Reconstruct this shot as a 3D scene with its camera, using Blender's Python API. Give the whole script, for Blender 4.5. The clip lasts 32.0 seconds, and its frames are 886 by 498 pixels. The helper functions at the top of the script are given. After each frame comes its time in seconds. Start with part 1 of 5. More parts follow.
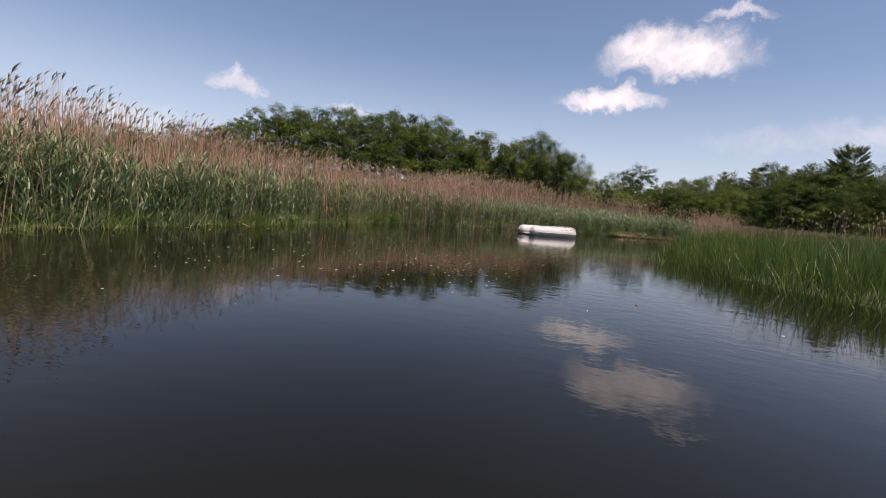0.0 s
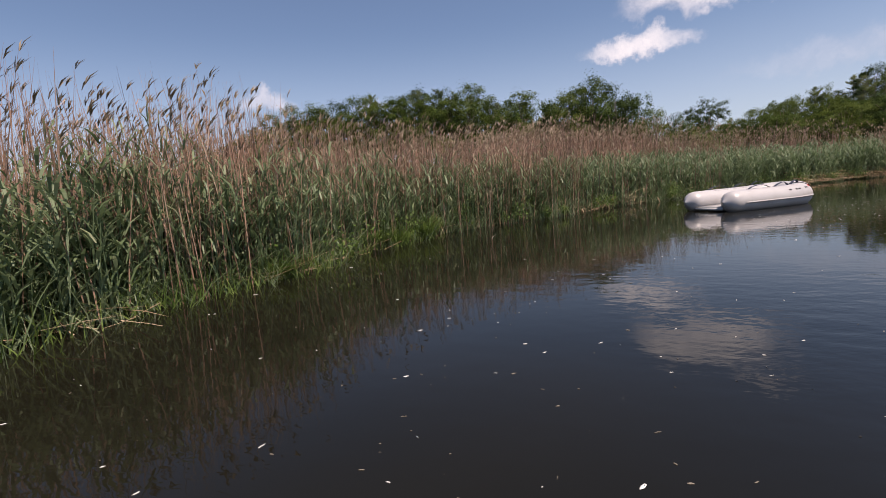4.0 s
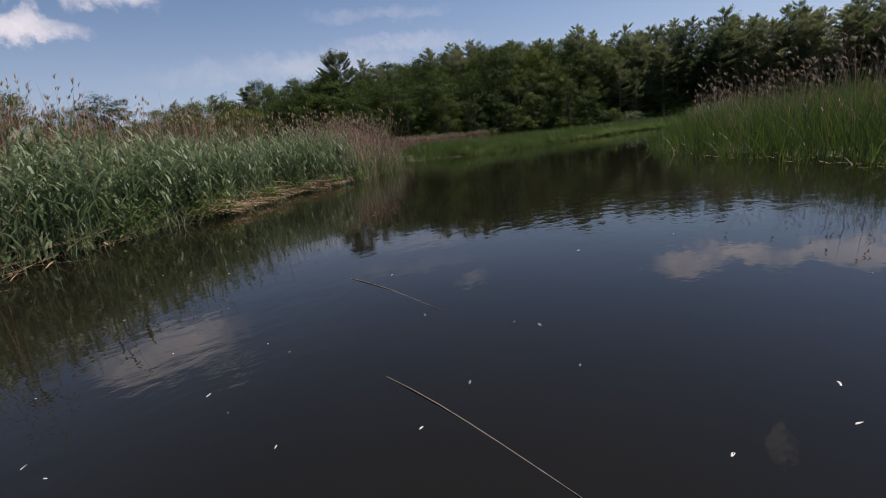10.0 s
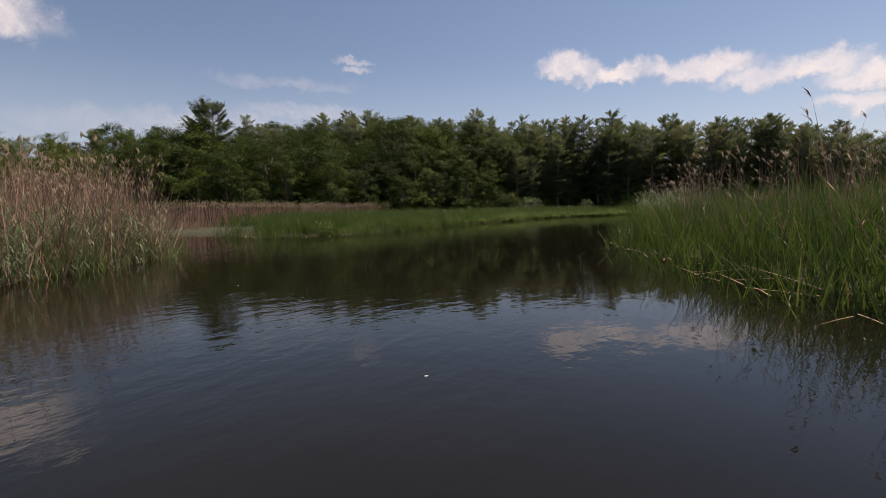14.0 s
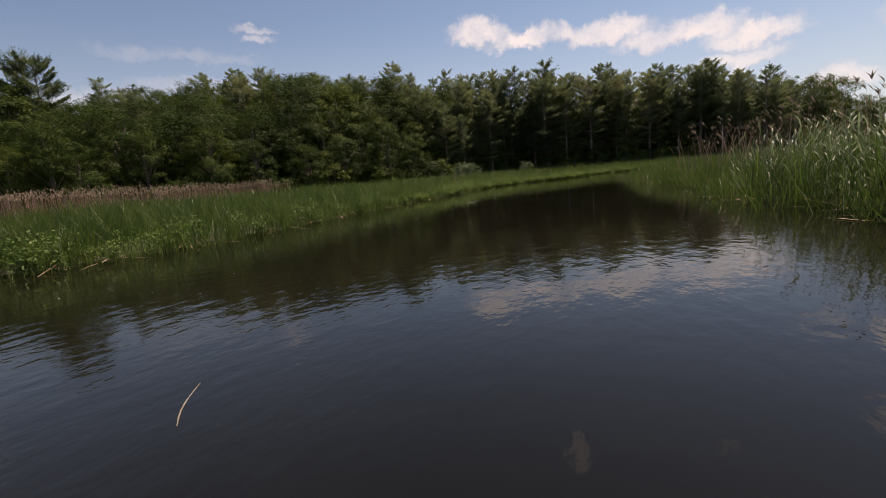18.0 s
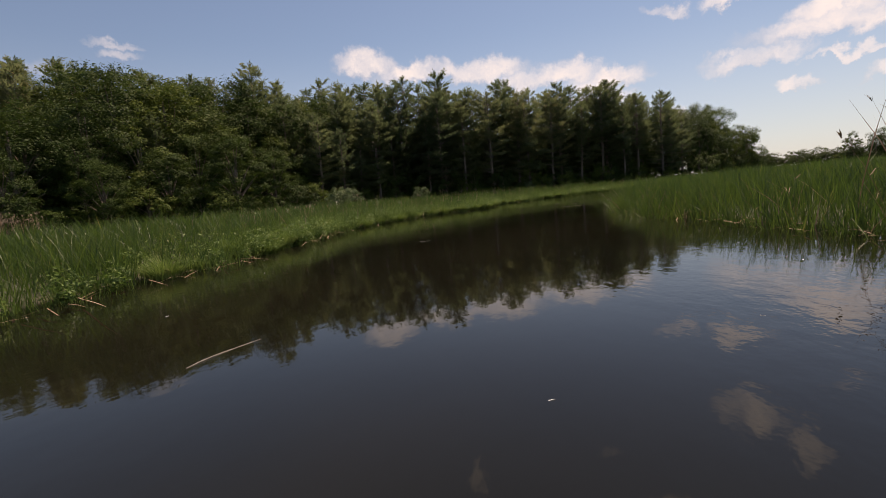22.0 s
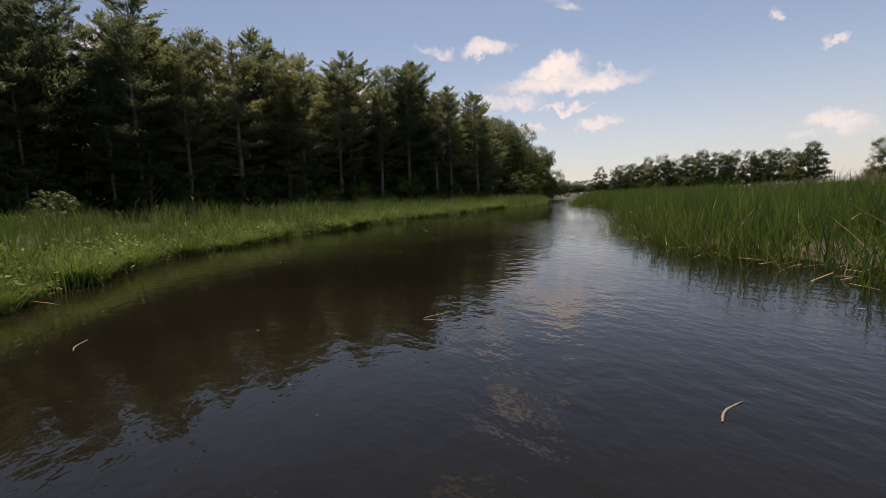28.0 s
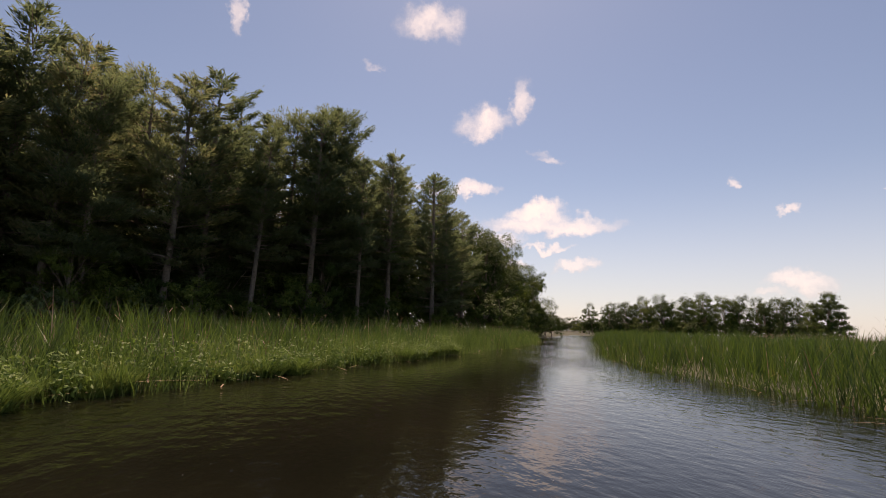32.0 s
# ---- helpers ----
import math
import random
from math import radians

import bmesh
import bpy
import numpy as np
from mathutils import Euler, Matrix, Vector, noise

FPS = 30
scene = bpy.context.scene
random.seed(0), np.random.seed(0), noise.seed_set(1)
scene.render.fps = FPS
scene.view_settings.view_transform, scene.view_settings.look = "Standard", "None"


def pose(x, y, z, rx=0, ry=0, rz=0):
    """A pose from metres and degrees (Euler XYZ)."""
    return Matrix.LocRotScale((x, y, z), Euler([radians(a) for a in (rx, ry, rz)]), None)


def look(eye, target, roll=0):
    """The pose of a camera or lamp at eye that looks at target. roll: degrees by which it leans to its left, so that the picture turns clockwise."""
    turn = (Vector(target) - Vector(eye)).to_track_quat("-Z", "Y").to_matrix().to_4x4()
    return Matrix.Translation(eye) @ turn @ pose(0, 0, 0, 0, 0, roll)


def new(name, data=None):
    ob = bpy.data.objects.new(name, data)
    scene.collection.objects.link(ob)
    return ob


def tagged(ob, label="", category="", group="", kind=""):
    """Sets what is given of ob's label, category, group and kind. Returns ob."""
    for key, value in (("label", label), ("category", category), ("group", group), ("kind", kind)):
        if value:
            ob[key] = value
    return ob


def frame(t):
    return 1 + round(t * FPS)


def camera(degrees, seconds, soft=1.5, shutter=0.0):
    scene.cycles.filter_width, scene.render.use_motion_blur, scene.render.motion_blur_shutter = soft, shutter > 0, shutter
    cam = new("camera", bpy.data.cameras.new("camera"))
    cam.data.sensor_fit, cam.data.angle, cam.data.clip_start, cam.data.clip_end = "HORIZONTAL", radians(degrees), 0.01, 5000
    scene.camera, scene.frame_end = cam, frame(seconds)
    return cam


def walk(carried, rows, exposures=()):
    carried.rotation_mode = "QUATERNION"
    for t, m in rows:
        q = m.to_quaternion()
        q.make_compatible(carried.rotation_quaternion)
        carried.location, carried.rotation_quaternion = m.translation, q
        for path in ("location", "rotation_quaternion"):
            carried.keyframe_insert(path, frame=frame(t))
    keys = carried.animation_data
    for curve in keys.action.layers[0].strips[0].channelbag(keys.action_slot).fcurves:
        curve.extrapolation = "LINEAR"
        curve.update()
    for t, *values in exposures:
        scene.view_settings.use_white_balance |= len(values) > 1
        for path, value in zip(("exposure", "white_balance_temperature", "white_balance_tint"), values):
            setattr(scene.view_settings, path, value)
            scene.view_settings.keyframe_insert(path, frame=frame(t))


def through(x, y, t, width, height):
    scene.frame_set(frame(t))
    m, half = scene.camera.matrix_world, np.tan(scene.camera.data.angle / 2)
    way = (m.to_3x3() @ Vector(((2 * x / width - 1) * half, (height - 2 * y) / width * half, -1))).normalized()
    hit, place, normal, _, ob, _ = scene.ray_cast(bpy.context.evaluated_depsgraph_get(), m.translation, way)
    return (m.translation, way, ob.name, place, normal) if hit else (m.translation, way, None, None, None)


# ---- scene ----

# The camera's way: seconds, x, y, z, and the turn in degrees
ROWS = [
    (0, -0.00, -0.00, 1.00, 84.80, -5.31, 9.41),
    (0.5, 0.10, 1.15, 1.00, 82.90, -6.23, 3.46),
    (1, 0.17, 2.24, 1.00, 84.50, -4.09, -2.20),
    (1.5, 0.14, 3.32, 1.00, 85.09, 0.65, -0.09),
    (2, -0.05, 4.52, 1.00, 83.53, 1.73, 2.85),
    (2.5, -0.38, 5.89, 1.00, 84.45, 2.37, 17.92),
    (4.5, -3.27, 13.72, 1.00, 81.57, 5.62, 10.80),
    (5, -3.26, 15.63, 1.00, 79.34, 0.56, 1.39),
    (5.5, -3.09, 17.40, 1.00, 76.94, -0.19, -5.56),
    (6, -2.76, 19.00, 1.00, 77.50, 0.85, -19.68),
    (6.5, -2.27, 20.42, 1.00, 77.12, 4.06, -28.89),
    (7, -1.59, 21.62, 1.00, 76.80, 5.80, -36.58),
    (7.5, -0.86, 22.52, 1.00, 76.20, 7.66, -44.29),
    (8, -0.11, 23.25, 1.00, 76.63, 8.66, -48.78),
    (8.5, 0.66, 23.84, 1.00, 77.08, 5.37, -49.55),
    (9, 1.44, 24.32, 1.00, 76.70, 6.82, -51.48),
    (9.5, 2.17, 24.75, 1.00, 78.00, 6.61, -54.56),
    (10, 2.81, 25.19, 1.00, 77.18, 6.13, -48.63),
    (10.5, 3.54, 25.73, 1.00, 77.70, 2.35, -35.66),
    (11, 4.59, 26.31, 1.00, 77.31, 3.50, -36.94),
    (11.5, 5.68, 26.88, 1.00, 78.81, 5.29, -45.25),
    (12, 6.87, 27.49, 1.00, 82.56, 4.34, -53.55),
    (12.5, 8.03, 28.13, 1.00, 83.44, 3.24, -56.83),
    (13, 9.16, 28.75, 1.00, 85.15, 1.94, -58.81),
    (13.5, 10.30, 29.39, 1.00, 85.61, 1.03, -59.75),
    (14, 11.43, 29.81, 1.00, 85.29, 1.36, -60.68),
    (14.5, 12.51, 30.19, 1.00, 84.30, 2.29, -61.27),
    (16.5, 17.35, 33.30, 1.00, 82.33, 4.52, -65.63),
    (17, 18.76, 33.99, 1.00, 82.46, 4.41, -67.47),
    (17.5, 20.25, 34.64, 1.00, 81.54, 4.92, -68.98),
    (18, 21.78, 35.21, 1.00, 81.33, 4.85, -70.18),
    (18.5, 23.38, 35.73, 1.00, 81.54, 4.87, -71.49),
    (19, 25.03, 36.21, 1.00, 80.21, 4.87, -73.00),
    (19.5, 26.70, 36.65, 1.00, 79.23, 4.68, -73.69),
    (20, 28.33, 37.02, 1.00, 77.18, 4.64, -72.90),
    (20.5, 30.14, 37.29, 1.00, 78.04, 4.40, -75.70),
    (21, 31.89, 37.57, 1.00, 79.84, 5.06, -79.57),
    (21.5, 33.62, 37.88, 1.00, 80.90, 4.88, -80.92),
    (22, 35.36, 38.16, 1.00, 83.55, 5.00, -83.45),
    (22.5, 37.09, 38.43, 1.00, 88.11, 2.78, -87.45),
    (23, 38.85, 38.65, 1.00, 88.97, 1.00, -89.81),
    (23.5, 40.64, 38.80, 1.00, 88.49, 0.97, -89.86),
    (24, 42.45, 38.89, 1.00, 87.91, 1.07, -90.70),
    (24.5, 44.39, 39.02, 1.00, 86.62, 1.40, -91.34),
    (26.5, 52.41, 37.58, 1.00, 84.62, -0.66, -96.24),
    (27, 54.80, 37.11, 1.00, 84.23, 1.27, -100.85),
    (27.5, 57.30, 36.57, 1.00, 84.10, 1.82, -105.01),
    (28, 59.84, 35.85, 1.00, 83.87, 2.48, -109.49),
    (28.5, 62.45, 34.90, 1.00, 84.11, 2.66, -113.91),
    (29, 65.08, 33.74, 1.00, 84.81, 3.05, -116.16),
    (29.5, 67.68, 32.40, 1.00, 84.56, 2.58, -117.18),
    (30, 70.23, 30.94, 1.00, 86.15, 1.24, -118.67),
    (30.5, 72.71, 29.42, 1.00, 89.40, 1.36, -120.92),
    (31, 75.19, 27.89, 1.00, 90.25, 1.44, -122.31),
    (31.5, 77.40, 26.35, 1.00, 95.65, -2.38, -121.14),
    (32, 79.53, 24.72, 1.00, 99.41, -1.90, -111.95),
]

cam = camera(87.0, 32.0, soft=0.9)
walk(cam, [(r[0], pose(*r[1:])) for r in ROWS], [(0.0, 0.5, 7900, 26.0), (5.0, 0.28, 7500, 26.0), (9.0, 0.05, 7150, 24.0), (13.0, 0.15, 8100, 25.0), (18.0, 0.25, 8600, 26.0), (26.0, 0.25, 9000, 26.0), (30.0, 0.25, 9000, 27.0), (32.0, 0.42, 9500, 31.0)])

# ---- light: high sun ahead of the later reaches, blue sky with fair-weather cloud ----
SUN_AZ, SUN_EL = 115.0, 62.0
sun = new("sun", bpy.data.lights.new("sun", "SUN"))
sun.data.energy, sun.data.angle, sun.data.color = 4.4, radians(0.5), (1.0, 0.95, 0.87)
sx, sy = math.sin(radians(SUN_AZ)) * math.cos(radians(SUN_EL)), math.cos(radians(SUN_AZ)) * math.cos(radians(SUN_EL))
sun.matrix_world = look((sx * 50, sy * 50, math.sin(radians(SUN_EL)) * 50), (0, 0, 0))


class Nodes:
    """Short hand for node trees."""

    def __init__(self, tree):
        self.tree = tree
        self.tree.nodes.clear()

    def add(self, kind, ins=None, **props):
        n = self.tree.nodes.new(kind)
        for k, v in props.items():
            setattr(n, k, v)
        for k, v in (ins or {}).items():
            if hasattr(v, "links"):
                self.tree.links.new(v, n.inputs[k])
            else:
                n.inputs[k].default_value = v
        return n

    def math(self, op, a, b=0.0, clamp=False):
        return self.add("ShaderNodeMath", {0: a, 1: b}, operation=op, use_clamp=clamp).outputs[0]

    def dot(self, a, v):
        return self.add("ShaderNodeVectorMath", {0: a, 1: v}, operation="DOT_PRODUCT").outputs["Value"]

    def ramp(self, fac, stops):
        n = self.add("ShaderNodeValToRGB", {"Fac": fac})
        e = n.color_ramp.elements
        while len(e) < len(stops):
            e.new(0.5)
        for el, (p, c) in zip(e, stops):
            el.position, el.color = p, (*c, 1) if len(c) == 3 else c
        return n.outputs["Color"]

    def noise(self, vec, scale, detail=4.0, rough=0.55, out="Fac"):
        return self.add("ShaderNodeTexNoise", {"Vector": vec, "Scale": scale, "Detail": detail, "Roughness": rough}).outputs[out]

    def mix(self, fac, a, b, blend="MIX"):
        n = self.add("ShaderNodeMix", data_type="RGBA", blend_type=blend)
        for key, v in ((0, fac), (6, a), (7, b)):
            if hasattr(v, "links"):
                self.tree.links.new(v, n.inputs[key])
            else:
                n.inputs[key].default_value = (*v, 1) if isinstance(v, tuple) and len(v) == 3 else v
        return n.outputs[2]


# Clouds: bearing (to the left of +y), height, half width and half height in degrees, thickness
CLOUDS = [
    (-15.1, 17.5, 8.1, 3.0, 1), (-8.3, 13.2, 6.2, 1.7, 1), (-19.9, 21.0, 3.5, 0.9, 0.7), (-22.8, 18.2, 0.9, 0.5, 0.5), (34.0, 11.1, 3.3, 1.4, 0.75), (21.7, 10.2, 2.8, 0.6, 0.6),
    (42.2, 5.5, 8.1, 2.0, 0.6), (-51.0, 17.4, 2.5, 0.6, 0.6), (-43.0, 14.4, 8.2, 1.1, 0.35), (-45.2, 11.1, 9.7, 1.4, 0.4), (-33.6, 9.4, 16.2, 2.2, 0.45), (-75.9, 15.6, 3.9, 1.8, 1),
    (-80.9, 14.5, 5.2, 1.4, 1), (-88.9, 13.9, 7.1, 1.6, 1), (-96.7, 12.4, 6.9, 1.7, 1), (-103.5, 11.0, 4.5, 1.7, 1), (-101.7, 9.1, 4.6, 1.1, 0.8), (-109.2, 5.9, 3.6, 1.3, 0.7),
    (-116.9, 10.6, 4.5, 1.3, 0.9), (-120.9, 7.5, 1.9, 0.7, 0.8), (-50.8, 16.4, 1.9, 0.7, 0.6), (-110.6, 16.6, 1.4, 1.0, 0.7), (-115.6, 16.5, 2.9, 1.3, 0.95), (-124.2, 12.3, 8.9, 1.8, 1),
    (-123.0, 13.9, 3.8, 1.6, 1), (-124.2, 9.8, 3.2, 0.6, 0.8), (-127.9, 7.6, 2.9, 1.0, 0.9), (-149.6, 5.1, 3.2, 1.4, 0.85), (-144.2, 15.2, 0.8, 0.7, 0.9), (-149.6, 11.8, 0.9, 0.9, 0.9),
    (-124.4, 20.0, 1.8, 0.7, 0.7), (-146.7, 3.9, 1.6, 0.5, 0.6), (-116.4, 24.2, 3.7, 2.4, 0.95), (-121.3, 26.2, 1.4, 3.0, 0.8), (-123.3, 20.7, 1.3, 0.6, 0.6), (-108.8, 17.0, 1.6, 0.8, 0.6),
    (-156.6, 13.5, 0.7, 0.6, 0.7), (-157.8, 13.5, 0.5, 0.4, 0.6), (-161.4, 7.0, 1.9, 0.5, 0.7), (-165.1, 7.6, 1.3, 0.6, 0.7), (-108.8, 34.6, 3.9, 2.6, 0.85), (-84.8, 32.1, 0.8, 2.0, 0.7),
    (-102.2, 30.5, 0.9, 0.5, 0.6), (-11.6, 18.7, 4.0, 3.0, 1),
]


def bearing(az, el):
    a, e = radians(az), radians(el)
    return Vector((-math.sin(a) * math.cos(e), math.cos(a) * math.cos(e), math.sin(e)))


def build_sky():
    world = bpy.data.worlds.new("sky")
    scene.world = world
    world.use_nodes = True
    n = Nodes(world.node_tree)
    sky = n.add("ShaderNodeTexSky", sky_type="NISHITA", sun_disc=False, sun_elevation=radians(SUN_EL), sun_rotation=radians(SUN_AZ), air_density=1.0, dust_density=0.4, ozone_density=2.0)
    way = n.add("ShaderNodeTexCoord").outputs["Generated"]
    warped = way
    for scale, amount in ((7.0, 0.07), (22.0, 0.06), (70.0, 0.018)):
        puff = n.add("ShaderNodeTexNoise", {"Vector": way, "Scale": scale, "Detail": 6.0, "Roughness": 0.62}).outputs["Color"]
        shift = n.add("ShaderNodeVectorMath", {0: puff, 1: (0.5, 0.5, 0.5)}, operation="SUBTRACT").outputs[0]
        shift = n.add("ShaderNodeVectorMath", {0: shift, "Scale": amount}, operation="SCALE").outputs[0]
        warped = n.add("ShaderNodeVectorMath", {0: warped, 1: shift}, operation="ADD").outputs[0]
    cover = shade = None
    for az, el, w, h, thick in CLOUDS:
        mid, right = bearing(az, el), bearing(az - 90, 0)
        up = right.cross(mid)
        u = n.math("DIVIDE", n.dot(warped, right), math.tan(radians(w)))
        v0 = n.math("DIVIDE", n.dot(warped, up), math.tan(radians(h)))
        # flat base, heaped top
        v = n.math("MAXIMUM", v0, n.math("MULTIPLY", v0, -1.5))
        r2 = n.math("ADD", n.math("MULTIPLY", u, u), n.math("MULTIPLY", v, v))
        front = n.math("GREATER_THAN", n.dot(warped, mid), 0.3)
        soft = n.add("ShaderNodeMapRange", {"Value": r2, "From Min": 1.25, "From Max": -0.15 if thick > 0.6 else -0.7, "To Min": 0.0, "To Max": thick}, interpolation_type="SMOOTHSTEP").outputs[0]
        m = n.math("MULTIPLY", soft, front)
        cover = m if cover is None else n.math("MAXIMUM", cover, m)
        lit = n.math("MULTIPLY", m, n.math("MULTIPLY_ADD", v0, 0.35))
        shade = lit if shade is None else n.math("MAXIMUM", shade, lit)
    # thin haze low down
    z = n.add("ShaderNodeSeparateXYZ", {0: way}).outputs[2]
    haze = n.add("ShaderNodeMapRange", {"Value": z, "From Min": 0.32, "From Max": -0.02, "To Max": 0.52}, interpolation_type="SMOOTHSTEP").outputs[0]
    blue = n.mix(haze, n.mix(1.0, sky.outputs[0], (0.83, 0.98, 1.07), "MULTIPLY"), (5.0, 6.2, 8.3))
    grain = n.noise(warped, 13.0, 6.0, 0.62)
    tone = n.math("ADD", shade, n.math("MULTIPLY", n.math("SUBTRACT", grain, 0.5), 1.6))
    white = n.mix(n.add("ShaderNodeMapRange", {"Value": tone, "From Min": -0.35, "From Max": 0.45}, interpolation_type="SMOOTHSTEP").outputs[0], (5.2, 5.8, 6.9), (8.0, 8.6, 9.5))
    thin = n.math("MULTIPLY", cover, n.add("ShaderNodeMapRange", {"Value": grain, "From Min": 0.32, "From Max": 0.58, "To Min": 0.5}).outputs[0])
    col = n.mix(thin, blue, white)
    bg = n.add("ShaderNodeBackground", {"Color": col, "Strength": 0.09})
    n.add("ShaderNodeOutputWorld", {"Surface": bg.outputs[0]})


build_sky()


# ---- materials ----
def surface(name, build):
    m = bpy.data.materials.new(name)
    m.use_nodes = True
    n = Nodes(m.node_tree)
    out = n.add("ShaderNodeOutputMaterial")
    n.tree.links.new(build(n), out.inputs["Surface"])
    return m


def bsdf(n, **ins):
    keys = {k.replace("_", " "): v for k, v in ins.items()}
    return n.add("ShaderNodeBsdfPrincipled", keys).outputs[0]


def foliage(name, stops, through=0.35, rough=0.6, objects=False, blotch=0.25, gloss=0.3):
    """Leaves: every blade its own tint, larger drifts of tone, light passing through."""

    def build(n):
        geo = n.add("ShaderNodeNewGeometry")
        isl = geo.outputs["Random Per Island"]
        pos = geo.outputs["Position"]
        drift = n.add("ShaderNodeMapRange", {"Value": n.noise(pos, 1.1, 4.0, 0.65), "From Min": 0.32, "From Max": 0.68}).outputs[0]
        f = n.math("ADD", n.math("MULTIPLY", isl, 0.55), n.math("MULTIPLY", drift, 0.5))
        if objects:
            r = n.add("ShaderNodeObjectInfo").outputs["Random"]
            f = n.math("ADD", n.math("MULTIPLY", f, 0.48), n.math("MULTIPLY", r, 0.52))
        col = n.ramp(f, stops)
        col = n.mix(n.math("MULTIPLY", n.noise(pos, 7.0, 2.0), blotch), col, (0.02, 0.03, 0.01), "MIX")
        front = bsdf(n, Base_Color=col, Roughness=rough, Specular_IOR_Level=gloss)
        back = n.add("ShaderNodeBsdfTranslucent", {"Color": col}).outputs[0]
        return n.add("ShaderNodeMixShader", {0: through, 1: front, 2: back}).outputs[0]

    return surface(name, build)


MAT = {}
MAT["green_reed"] = foliage("green_reed", [(0.15, (0.088, 0.138, 0.062)), (0.5, (0.172, 0.250, 0.125)), (0.8, (0.262, 0.345, 0.198)), (1.0, (0.390, 0.396, 0.245))], rough=0.48, gloss=0.38)
MAT["cattail"] = foliage("cattail", [(0.1, (0.030, 0.064, 0.014)), (0.5, (0.064, 0.124, 0.023)), (0.85, (0.115, 0.178, 0.036)), (1.0, (0.222, 0.190, 0.068))], through=0.48, rough=0.45, gloss=0.45)
MAT["herb"] = foliage("herb", [(0.1, (0.060, 0.120, 0.024)), (0.55, (0.125, 0.215, 0.045)), (0.9, (0.205, 0.290, 0.075)), (1.0, (0.300, 0.290, 0.140))])
MAT["sedge"] = foliage("sedge", [(0.1, (0.077, 0.138, 0.030)), (0.55, (0.163, 0.260, 0.062)), (0.9, (0.260, 0.347, 0.102)), (1.0, (0.390, 0.347, 0.177))])
MAT["dead_reed"] = foliage("dead_reed", [(0.1, (0.180, 0.108, 0.076)), (0.5, (0.372, 0.231, 0.167)), (0.85, (0.548, 0.368, 0.272)), (1.0, (0.702, 0.528, 0.410))], through=0.12, rough=0.7)
MAT["plume"] = foliage("plume", [(0.1, (0.130, 0.098, 0.066)), (0.6, (0.286, 0.221, 0.150)), (1.0, (0.546, 0.468, 0.348))], through=0.2, rough=0.9)
MAT["mat"] = foliage("dead_mat", [(0.1, (0.135, 0.091, 0.056)), (0.5, (0.324, 0.221, 0.138)), (1.0, (0.621, 0.481, 0.325))], through=0.05, rough=0.8)
MAT["needles"] = foliage("needles", [(0.1, (0.066, 0.100, 0.054)), (0.5, (0.140, 0.186, 0.088)), (0.85, (0.222, 0.250, 0.116)), (1.0, (0.300, 0.226, 0.136))], through=0.68, objects=True, blotch=0.15, gloss=0.12)
MAT["leaves"] = foliage("leaves", [(0.1, (0.025, 0.050, 0.011)), (0.45, (0.052, 0.092, 0.020)), (0.7, (0.092, 0.140, 0.027)), (0.9, (0.165, 0.205, 0.042))], through=0.32, objects=True, gloss=0.12)
MAT["willow"] = foliage("willow", [(0.1, (0.06, 0.10, 0.04)), (0.6, (0.13, 0.20, 0.08)), (1.0, (0.24, 0.28, 0.15))], through=0.3)


def bark(n):
    geo = n.add("ShaderNodeTexCoord").outputs["Object"]
    col = n.ramp(n.noise(geo, 5.0, 5.0, 0.7), [(0.3, (0.075, 0.058, 0.046)), (0.7, (0.26, 0.205, 0.16))])
    b = n.add("ShaderNodeBump", {"Height": n.noise(geo, 14.0, 4.0), "Strength": 0.6, "Distance": 0.05}).outputs[0]
    return bsdf(n, Base_Color=col, Roughness=0.9, Normal=b)


MAT["bark"] = surface("bark", bark)


def soil(n):
    pos = n.add("ShaderNodeNewGeometry").outputs["Position"]
    col = n.ramp(n.noise(pos, 0.35, 5.0), [(0.3, (0.030, 0.045, 0.016)), (0.55, (0.055, 0.070, 0.026)), (0.75, (0.11, 0.095, 0.05))])
    col = n.mix(n.noise(pos, 6.0, 4.0), col, (0.03, 0.026, 0.016))
    b = n.add("ShaderNodeBump", {"Height": n.noise(pos, 4.0, 5.0), "Strength": 0.8, "Distance": 0.1}).outputs[0]
    return bsdf(n, Base_Color=col, Roughness=0.95, Normal=b)


MAT["soil"] = surface("soil", soil)


